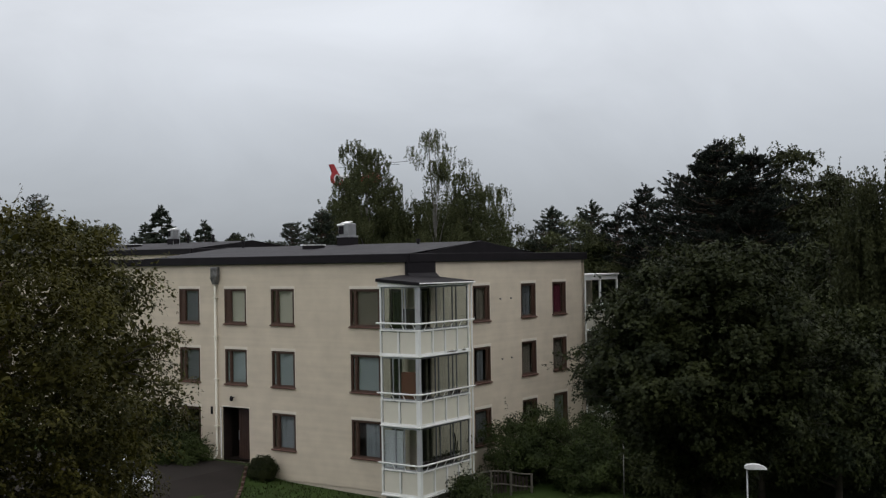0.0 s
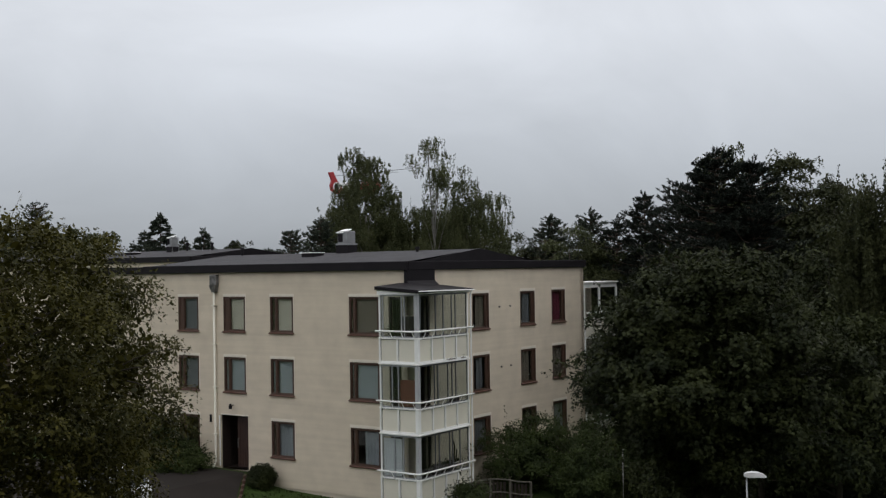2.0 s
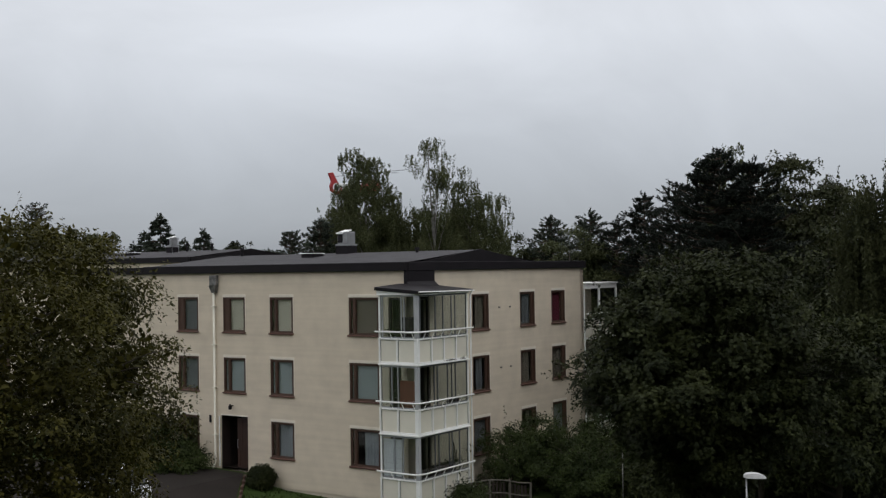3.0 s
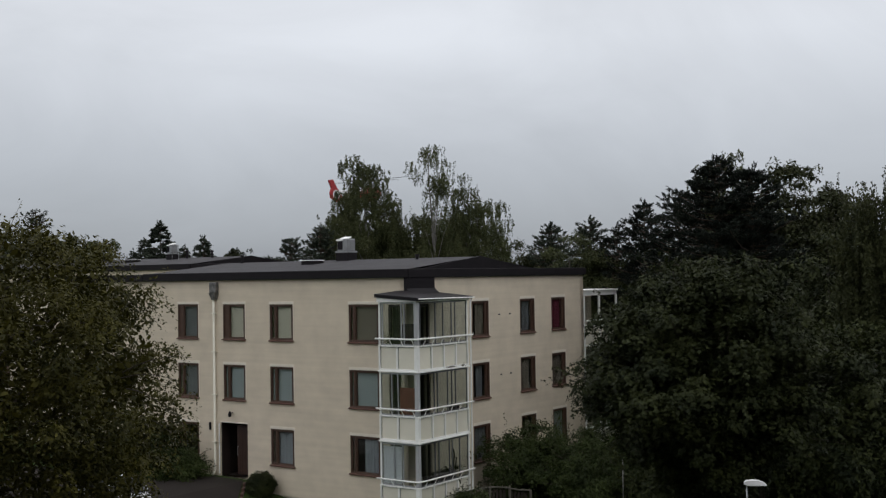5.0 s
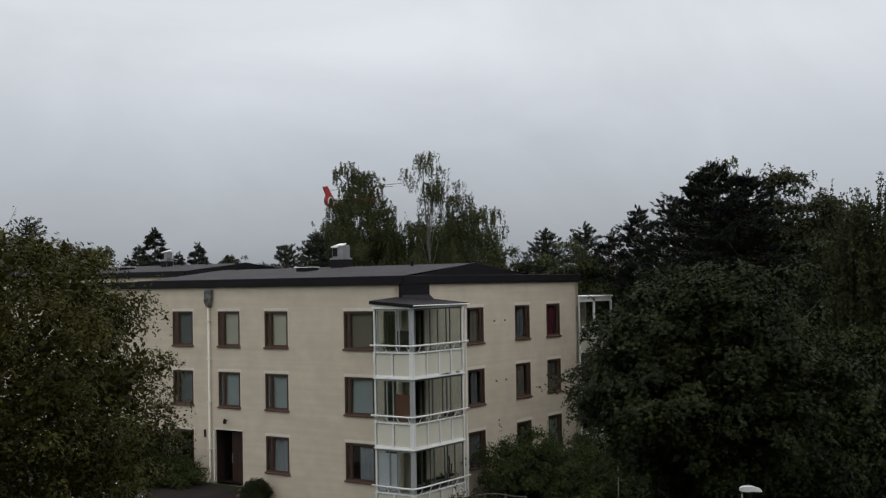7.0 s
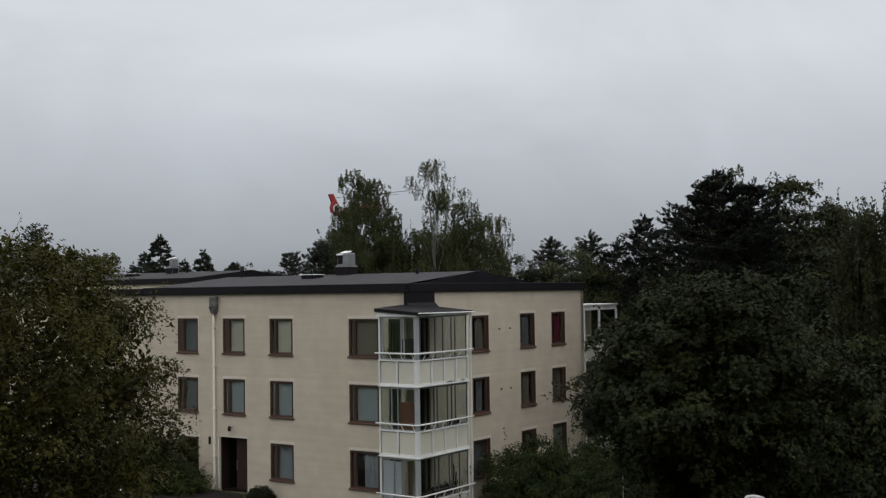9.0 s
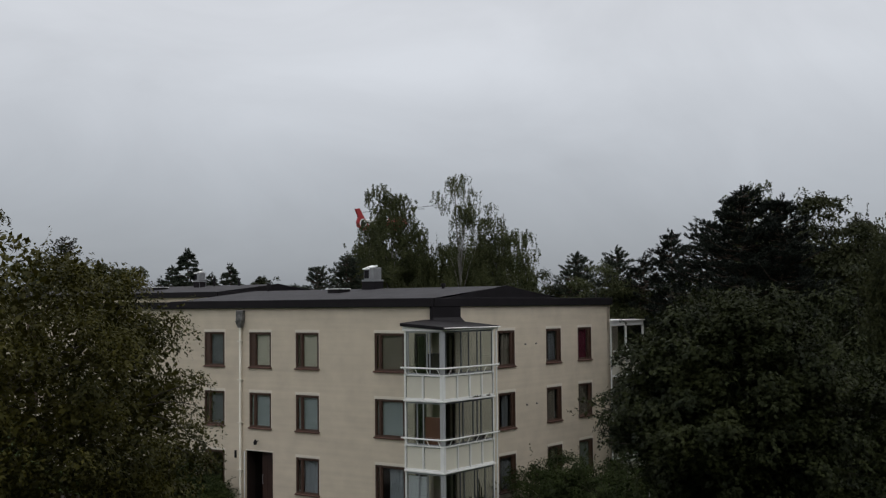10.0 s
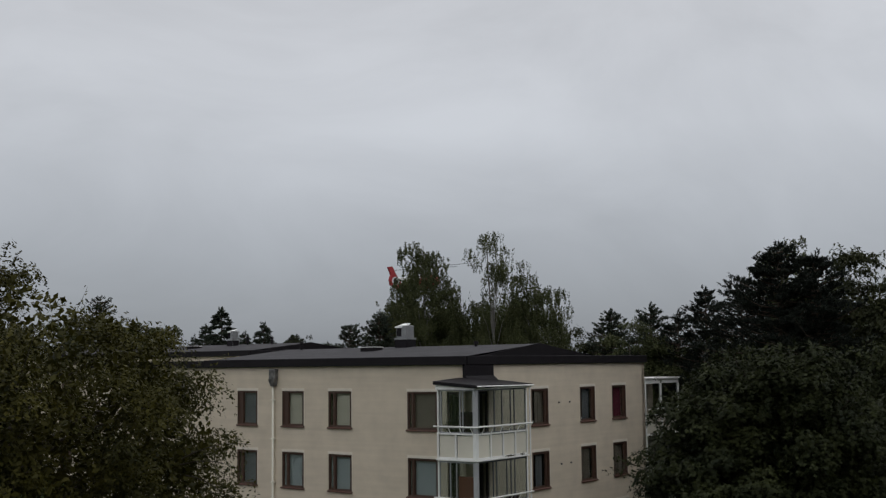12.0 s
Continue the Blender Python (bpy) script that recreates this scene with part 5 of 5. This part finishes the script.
broadleaf("tree", "tall leafy tree beside the pines", spot(314, 62), [(3, 2.2), (10, 2.6), (13.2, 2.6), (14.7, 2.1), (15.6, 1.1)], 53, 1300, 42, 0.17, LEAF_ASPEN, BARK, 0.4, 0.16, core=3500, core_size=0.32, lobes=150, lobe_r=0.7, group=WOODS, simple=True, n_limbs=24, twigs=60, aspect=0.7)
broadleaf("tree", "leafy tree beside the pines", spot(343, 59), [(3, 2.2), (9, 2.4), (12.4, 2.2), (13.7, 1.6), (14.4, 0.7)], 54, 1300, 42, 0.17, LEAF_ASPEN, BARK, 0.4, 0.16, core=3500, core_size=0.32, lobes=150, lobe_r=0.7, group=WOODS, simple=True, n_limbs=24, twigs=60, aspect=0.7)
birch("birch_tree", "weeping birch with long hanging strands", spot(391, 47), [(3, 2.0), (9, 2.0), (12.0, 1.8), (13.4, 1.3), (14.0, 0.9)], 55, 3300, 44, 0.13, LEAF_ASPEN, group=WOODS, droop=(1.0, 3.2), gather=16, uneven=0.7)
birch("birch_tree", "weeping birch with long hanging strands", spot(428, 49), [(3, 2.0), (9, 2.0), (12.5, 1.6), (14.2, 0.8)], 56, 2200, 42, 0.13, LEAF_ASPEN, group=WOODS, droop=(1.0, 3.0), gather=16)
# seeds 58 and 59 are trees added to shade and hide the lawn
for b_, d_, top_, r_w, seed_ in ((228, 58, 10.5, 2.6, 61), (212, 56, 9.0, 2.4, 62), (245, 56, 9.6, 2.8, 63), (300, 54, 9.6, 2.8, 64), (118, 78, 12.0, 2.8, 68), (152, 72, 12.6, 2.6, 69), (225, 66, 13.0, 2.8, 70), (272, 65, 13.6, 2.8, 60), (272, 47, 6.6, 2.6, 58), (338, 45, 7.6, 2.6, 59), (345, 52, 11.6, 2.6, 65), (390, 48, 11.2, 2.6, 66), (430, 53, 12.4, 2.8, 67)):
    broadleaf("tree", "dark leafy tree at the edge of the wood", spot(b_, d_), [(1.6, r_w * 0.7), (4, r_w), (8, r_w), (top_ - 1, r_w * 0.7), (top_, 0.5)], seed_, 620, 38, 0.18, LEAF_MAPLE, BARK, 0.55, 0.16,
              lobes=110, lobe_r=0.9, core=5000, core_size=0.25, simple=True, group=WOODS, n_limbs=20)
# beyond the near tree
pine("pine_tree", "dark pine rising over the yellowing tree", spot(-352, 110), 16.9, 2.6, 71, 1224, 20, 0.20, group=WOODS, low=0.5, mat=NEEDLE_HAZED)
broadleaf("tree", "rounded leafy tree beyond the roofs", spot(-312, 112), [(5, 3.0), (9, 3.6), (12.6, 2.9), (14.4, 1.4)], 72, 700, 44, 0.33, LEAF_BIRCH, BARK, 0.5, 0.15, lobes=60, group=WOODS, simple=True, n_limbs=20)
broadleaf("tree", "rounded leafy tree beyond the roofs", spot(-385, 114), [(5, 3.2), (9, 3.8), (13.0, 3.0), (14.8, 1.4)], 73, 700, 44, 0.33, LEAF_BIRCH, BARK, 0.5, 0.15, lobes=60, group=WOODS, simple=True, n_limbs=20)
pine("spruce_tree", "dark conifer on the skyline behind the roofs", spot(-244, 105), 15.2, 2.8, 74, 2800, 20, 0.27, group=WOODS, low=0.55, spire=True, mat=NEEDLE_HAZED)
pine("spruce_tree", "slim dark spruce on the skyline", spot(-257.5, 108), 13.9, 1.6, 75, 700, 20, 0.27, group=WOODS, low=0.6, spire=True, mat=NEEDLE_HAZED)
pine("spruce_tree", "slim dark spruce on the skyline", spot(-206.5, 106), 13.9, 2.0, 76, 1100, 20, 0.27, group=WOODS, low=0.6, spire=True, mat=NEEDLE_HAZED)
pine("spruce_tree", "small dark spruce on the skyline", spot(-267, 110), 12.9, 1.3, 77, 700, 20, 0.27, group=WOODS, low=0.6, spire=True, mat=NEEDLE_HAZED)
pine("spruce_tree", "small dark spruce on the skyline", spot(-223, 110), 13.2, 1.3, 78, 700, 20, 0.27, group=WOODS, low=0.6, spire=True, mat=NEEDLE_HAZED)
broadleaf("tree", "small tree top on the skyline", spot(-178, 112), [(5, 1.0), (10, 1.2), (12.6, 1.0), (13.2, 0.4)], 79, 220, 40, 0.25, LEAF_WOOD, BARK, 0.4, 0.1, lobes=20, group=WOODS, simple=True, n_limbs=10)
broadleaf("tree", "small tree top on the skyline", spot(-158, 112), [(5, 1.0), (10, 1.2), (12.3, 1.0), (12.9, 0.4)], 80, 220, 40, 0.25, LEAF_WOOD, BARK, 0.4, 0.1, lobes=20, group=WOODS, simple=True, n_limbs=10)


def far_woods():
    """The wooded skyline all round, far off."""
    rng = np.random.default_rng(90)
    pts = []
    for a in np.arange(-0.75, 0.75, 0.012):
        d = rng.uniform(125, 170)
        top = rng.uniform(9.3, 11.4) if a < 0.05 else rng.uniform(10.3, 13.0)
        n = 300
        r = rng.uniform(1.5, 2.8)
        h = rng.uniform(0, 1, n)
        w = r * (1 - h ** 3)
        ang = rng.uniform(0, 6.28, n)
        pts.append(np.stack([d * math.tan(a) + np.cos(ang) * w, d + np.sin(ang) * w, 0.5 + h * (top - 0.5)], 1))
    p = np.concatenate(pts)
    me = leaf_mesh("far_wood", p, rng.uniform(0.6, 1.3, len(p)), LEAF_WOOD, rng, 0.9, simple=True)
    tagged(new("far_wood", me), "dark wooded skyline beyond the houses", "forest", kind="stuff")


far_woods()


# ---- shrubs by the building ----
def shrub(label, lx, ly, top, r, seed, clumps, per=40, size=0.09, mat=None, round_=False):
    w = on_plan(lx, ly)
    g = gz(w.x, w.y)
    clumps = int(clumps * 1.4)
    prof = [(g + 0.05, r * 0.75), (g + (top - g) * 0.45, r), (g + (top - g) * 0.8, r * 0.75), (top, r * 0.25)]
    return broadleaf("shrub", label, (w.x, w.y), prof, seed, clumps, per, size, mat or LEAF_BUSH, BARK, 0.16 if round_ else 0.3, 0.05, shell=0.6, uneven=0.3 if round_ else 1.0, n_limbs=24, simple=True, aspect=0.7,
                     category="shrub", twigs=0 if round_ else 60, lobes=0 if round_ else 40, lobe_r=0.6)


shrub("loose green shrub with twigs by the end facade", 1.7, 5.6, 3.0, 1.2, 101, 380)
shrub("loose green shrub with twigs by the end facade", 2.0, 7.6, 3.1, 1.3, 102, 400)
shrub("loose green shrub with twigs by the end facade", 2.8, 9.6, 3.1, 1.5, 103, 400)
shrub("loose green shrub beside the balcony", 2.5, 0.7, 1.3, 0.42, 104, 160)
shrub("dark green shrub before the end facade", 4.3, 7.4, 2.4, 1.5, 105, 380)
shrub("dark green shrub before the end facade", 5.4, 8.8, 2.6, 1.6, 106, 380)
shrub("dark green shrub before the end facade", 5.6, 7.0, 1.5, 1.0, 112, 300)
shrub("dark green shrub before the end facade", 5.0, 6.0, 1.9, 1.2, 113, 320)
shrub("dark green shrub before the end facade", 6.6, 7.4, 2.1, 1.4, 114, 340)
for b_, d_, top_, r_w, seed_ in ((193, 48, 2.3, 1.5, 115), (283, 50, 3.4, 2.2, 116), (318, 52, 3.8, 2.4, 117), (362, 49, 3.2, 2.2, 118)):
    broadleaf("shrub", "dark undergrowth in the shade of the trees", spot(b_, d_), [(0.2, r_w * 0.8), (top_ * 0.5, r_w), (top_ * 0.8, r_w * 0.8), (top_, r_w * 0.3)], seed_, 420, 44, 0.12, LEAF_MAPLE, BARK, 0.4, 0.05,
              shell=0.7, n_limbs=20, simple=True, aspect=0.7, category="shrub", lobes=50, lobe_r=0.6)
shrub("large untrimmed shrub beside the entrance", -13.5, -2.0, 3.3, 1.9, 107, 560, mat=LEAF_BUSH)
shrub("low untrimmed shrub beside the entrance", -12.1, -1.4, 2.2, 0.95, 108, 280, mat=LEAF_BUSH)
shrub("low dark shrub along the forecourt", -15.0, -2.6, 2.6, 1.6, 109, 380, mat=LEAF_WOOD)
shrub("small round clipped bush by the wall", -7.75, -0.66, 1.42, 0.68, 110, 320, per=36, size=0.055, mat=LEAF_MAPLE, round_=True)


def grass_tufts():
    rng = np.random.default_rng(120)
    n = 9000
    lx = rng.uniform(-9.5, 8.0, n)
    ly = rng.uniform(-9.0, 3.0, n)
    ok = (lx > -9.0 - ly * 0.75) & ~((ly > -0.2) & (lx < 0.2)) & ~((ly > -1.7) & (lx > -0.5) & (lx < 1.8))
    lx, ly = lx[ok], ly[ok]
    x = CX + EX.x * lx + EY.x * ly
    y = CY + EX.y * lx + EY.y * ly
    p = np.stack([x, y, ground_z(x, y) + 0.05], 1)
    up = np.tile(np.array([0, 0, 1.0]), (len(p), 1))
    me = leaf_mesh("grass_tufts", p, rng.uniform(0.1, 0.22, len(p)), LEAF_BUSH, rng, 0.25, along=up)
    tagged(new("grass_tufts", me), "tufts of uncut grass by the house", "grass", kind="stuff")


grass_tufts()

# ---- low red-brown edging between lawn and forecourt ----
edge = tagged(thing("edging", "red-brown stone edging between lawn and forecourt", "kerb"), kind="structure")
stone = Shape().bev(-0.24, 0.24, -0.07, 0.07, -0.08, 0.09, 0.015).mesh("stone")
line = [(-9.05, -0.4), (-8.0, -1.7), (-6.2, -3.9), (-4.6, -5.9), (-3.6, -8.9)]
for (x0, y0), (x1, y1) in zip(line, line[1:]):
    ln_ = math.hypot(x1 - x0, y1 - y0)
    for i in range(int(ln_ / 0.5)):
        t_ = (i + 0.5) / int(ln_ / 0.5)
        w_ = on_plan(x0 + (x1 - x0) * t_ + 0.1, y0 + (y1 - y0) * t_)
        part("stone", stone, EDGING, edge, m=pose(w_.x, w_.y, gz(w_.x, w_.y), 0, 0, math.degrees(math.atan2(y1 - y0, x1 - x0)) - TURN))


# ---- wooden fence with an arched rail by the end facade ----
def fence():
    a, b = Vector((0.95, 48.3, 0)), Vector((3.72, 49.6, 0))
    d = (b - a).normalized()
    root = thing("fence", "short weathered wooden fence with an arched top rail", "fence", Matrix.Translation((a.x, a.y, gz(a.x, a.y))) @ pose(0, 0, 0, 0, 0, math.degrees(math.atan2(d.y, d.x))))
    L = (b - a).length
    arch = lambda t: 1.0 + 0.12 * math.sin(math.pi * min(1, t * 1.25)) - 0.22 * t * t
    n = 14
    part("top_rail", Shape().tube([(L * i / n - 0.05, 0, arch(i / n)) for i in range(n + 1)], 0.036, 6), WOOD_GREY, root, "weathered arched top rail")
    part("middle_rail", Shape().tube([(L * i / n, 0.03, arch(i / n) - 0.55) for i in range(n + 1)], 0.035, 6), WOOD_GREY, root)
    for t in (0.03, 0.33, 0.64, 0.97):
        part("post", Shape().bev(L * t - 0.045, L * t + 0.045, -0.045, 0.045, -0.3, arch(t) - 0.02, 0.01), WOOD_GREY, root)
    for i in range(16):
        t = 0.06 + i * 0.056
        if min(abs(t - q) for q in (0.03, 0.33, 0.64, 0.97)) < 0.03:
            continue
        part("slat", Shape().box(L * t - 0.055, L * t + 0.055, 0.05, 0.07, 0.12, arch(t) - 0.12), DARK_WOOD, root)


fence()


# ---- thin post among the shrubs ----
post_g = gz(7.05, 46.0)
post_root = thing("garden_post", "thin grey metal post among the shrubs", "post", pose(7.05, 46.0, post_g))
part("post", Shape().tube([(0, 0, -0.2), (0, 0, 2.6 - post_g)], 0.018, 8), ZINC_OLD, post_root, smooth=True)
part("cap", Shape().tube([(0, 0, 2.6 - post_g), (0, 0, 2.66 - post_g)], [0.034, 0.02], 8), ZINC, post_root, "grey cap")


# ---- street lamp ----
def street_lamp():
    x, y, z = 7.28, 28.0, 4.87
    g = gz(x, y)
    root = thing("street_lamp", "slim street lamp with a flat pale grey head", "street lamp", pose(x, y, g))
    h = z - g
    part("pole", Shape().tube([(0, 0, -0.3), (0, 0, 1.2), (0, 0, h - 0.05)], [0.045, 0.028, 0.02], 10), ZINC, root, "grey metal pole", smooth=True)
    s = Shape()
    for i, (u, w, t0, t1) in enumerate(((-0.06, 0.05, -0.02, 0.04), (0.0, 0.10, -0.035, 0.075), (0.14, 0.14, -0.035, 0.085), (0.3, 0.14, -0.035, 0.07), (0.42, 0.11, -0.045, 0.025), (0.47, 0.06, -0.05, -0.02))):
        s.v += [(u, -w, t0), (u, w, t0), (u, w * 0.8, t1), (u, -w * 0.8, t1)]
        if i:
            k = 4 * (i - 1)
            s.f += [(k + j, k + (j + 1) % 4, k + 4 + (j + 1) % 4, k + 4 + j) for j in range(4)]
    s.f += [(3, 2, 1, 0), (20, 21, 22, 23)]
    head = part("lamp_head", s, LAMP_WHITE, root, "pale grey lamp head", pose(0, 0, h), smooth=False)
    part("lamp_lens", Shape().box(0.05, 0.36, -0.09, 0.09, -0.045, -0.036), ALU, head, "flat grey lamp lens")


street_lamp()


# ---- parked car ----
def car():
    x, y = -13.4, 46.6
    root = thing("car", "white parked car behind the yellowing tree", "car", pose(x, y, gz(x, y) + 0.02, 0, 0, 128))
    rows = [(-2.05, 0.35, 0.62, 0.74), (-1.9, 0.3, 0.85, 0.84), (-1.2, 0.28, 0.92, 0.87), (0.0, 0.26, 0.93, 0.88), (1.2, 0.28, 0.92, 0.87), (1.95, 0.3, 0.80, 0.80), (2.1, 0.36, 0.6, 0.7)]
    s = Shape()
    for i, (u, z0, z1, w) in enumerate(rows):
        s.v += [(u, -w, z0), (u, w, z0), (u, w, (z0 + z1) / 2 + 0.1), (u, w * 0.93, z1), (u, -w * 0.93, z1), (u, -w, (z0 + z1) / 2 + 0.1)]
        if i:
            k = 6 * (i - 1)
            s.f += [(k + j, k + (j + 1) % 6, k + 6 + (j + 1) % 6, k + 6 + j) for j in range(6)]
    k = 6 * (len(rows) - 1)
    s.f += [(5, 4, 3, 2, 1, 0), (k, k + 1, k + 2, k + 3, k + 4, k + 5)]
    part("body", s, CAR_PAINT, root, "white car body", smooth=False)
    g = Shape()
    cab = [(-1.75, 0.92, 0.78), (-1.1, 1.42, 0.62), (0.35, 1.45, 0.62), (1.15, 0.93, 0.76)]
    for i, (u, z, w) in enumerate(cab):
        g.v += [(u, -w, z), (u, w, z), (u, 0.79, 0.9), (u, -0.79, 0.9)]
        if i:
            q = 4 * (i - 1)
            g.f += [(q + j, q + (j + 1) % 4, q + 4 + (j + 1) % 4, q + 4 + j) for j in range(4)]
    part("glasshouse", g, CAR_GLASS, root, "dark car windows")
    part("roof", Shape().bev(-1.12, 0.36, -0.6, 0.6, 1.43, 1.475, 0.015), CAR_PAINT, root, "white car roof")
    for sy in (-1, 1):
        part("pillar", Shape().tube([(1.12, sy * 0.75, 0.93), (0.36, sy * 0.62, 1.45)], 0.035, 6), CAR_PAINT, root)
        part("pillar", Shape().tube([(-1.72, sy * 0.77, 0.93), (-1.1, sy * 0.62, 1.43)], 0.04, 6), CAR_PAINT, root)
        part("pillar", Shape().tube([(-0.3, sy * 0.78, 0.93), (-0.3, sy * 0.63, 1.44)], 0.035, 6), CAR_PAINT, root)
        part("headlight", Shape().bev(1.93, 2.06, sy * 0.62 - 0.12, sy * 0.62 + 0.12, 0.62, 0.74, 0.02), ALU, root, "clear headlight")
        part("mirror", Shape().bev(0.75, 0.9, sy * 0.95 - 0.08, sy * 0.95 + 0.08, 0.95, 1.08, 0.03), CAR_PAINT, root)
        for u in (-1.3, 1.3):
            wh = part("wheel", Shape().tube([(u, sy * 0.68, 0.31), (u, sy * 0.89, 0.31)], 0.31, 18), RUBBER, root, "black tyre")
            part("rim", Shape().tube([(u, sy * 0.885, 0.31), (u, sy * 0.9, 0.31)], 0.19, 14), ALU, wh, "grey rim")


car()


# ---- helicopter low over the trees, far off ----
def helicopter():
    # nose to the east, tail to the west; only the tail shows beside the birch
    root = thing("helicopter", "red and white helicopter hovering behind the birch", "helicopter", pose(-9.65, 153.6, 20.95, 0, -4, 42) @ Matrix.Diagonal((0.98, 0.98, 0.98, 1)))
    bm = bmesh.new()
    bmesh.ops.create_uvsphere(bm, u_segments=20, v_segments=12, radius=1)
    bmesh.ops.scale(bm, vec=(2.3, 0.95, 1.05), verts=bm.verts)
    me = bpy.data.meshes.new("fuselage")
    bm.to_mesh(me)
    bm.free()
    part("fuselage", me, HELI_RED, root, "red rounded fuselage", pose(-0.1, 0, 0), smooth=True)
    part("tail_boom", Shape().tube([(-1.0, 0, 0.35), (-3.2, 0, 0.35), (-5.4, 0, 0.5)], [0.62, 0.36, 0.28], 12), HELI_WHITE, root, "white tail boom", smooth=True)
    fin = part("tail_fin", Shape().add([(x, s_ * 0.14, z) for s_ in (-1, 1) for x, z in ((-4.7, -0.45), (-5.5, -0.75), (-6.4, -0.2), (-6.5, 0.5), (-6.2, 1.1), (-6.6, 2.2), (-5.9, 2.25), (-5.2, 0.9), (-4.6, 0.4))],
                                       [tuple(range(8, -1, -1)), tuple(range(9, 18))] + [(i, (i + 1) % 9, 9 + (i + 1) % 9, 9 + i) for i in range(9)]), HELI_RED, root, "red tail fin")
    ring = Shape()
    for i in range(20):
        w0, w1 = 2 * math.pi * i / 20, 2 * math.pi * (i + 1) / 20
        ring.add([(-5.5 + r * math.cos(w), -0.16, 0.25 + r * math.sin(w)) for r in (0.42, 0.6) for w in (w0, w1)], [(0, 1, 3, 2)])
    part("fan_ring", ring, HELI_WHITE, fin, "white ring round the tail rotor")
    part("tail_rotor", Shape().tube([(-5.5, -0.17, 0.25), (-5.5, -0.15, 0.25)], 0.4, 20), RUBBER, fin, "dark tail rotor")
    part("mast", Shape().tube([(0.6, 0, 0.9), (0.6, 0, 2.0)], 0.14, 8), RUBBER, root)
    part("canopy", Shape().bev(1.1, 2.0, -0.62, 0.62, 0.1, 0.7, 0.2), CAR_GLASS, root, "dark cockpit glass")
    for i in range(4):
        w = math.radians(14 + 90 * i)
        part("rotor_blade", Shape().bev(0.2, 6.2, -0.16, 0.16, -0.02, 0.02, 0.008, m=pose(0.6, 0, 2.0) @ pose(0, 0, 0, 0, 0, math.degrees(w))), RUBBER, root, "dark rotor blade")
    for sy in (-0.8, 0.8):
        part("skid", Shape().tube([(-1.4, sy, -1.6), (1.6, sy, -1.6), (1.9, sy, -1.4)], 0.06, 8).tube([(-0.8, sy * 0.6, -0.8), (-0.8, sy, -1.6)], 0.05, 6).tube([(1.0, sy * 0.6, -0.8), (1.0, sy, -1.6)], 0.05, 6), RUBBER, root)


helicopter()
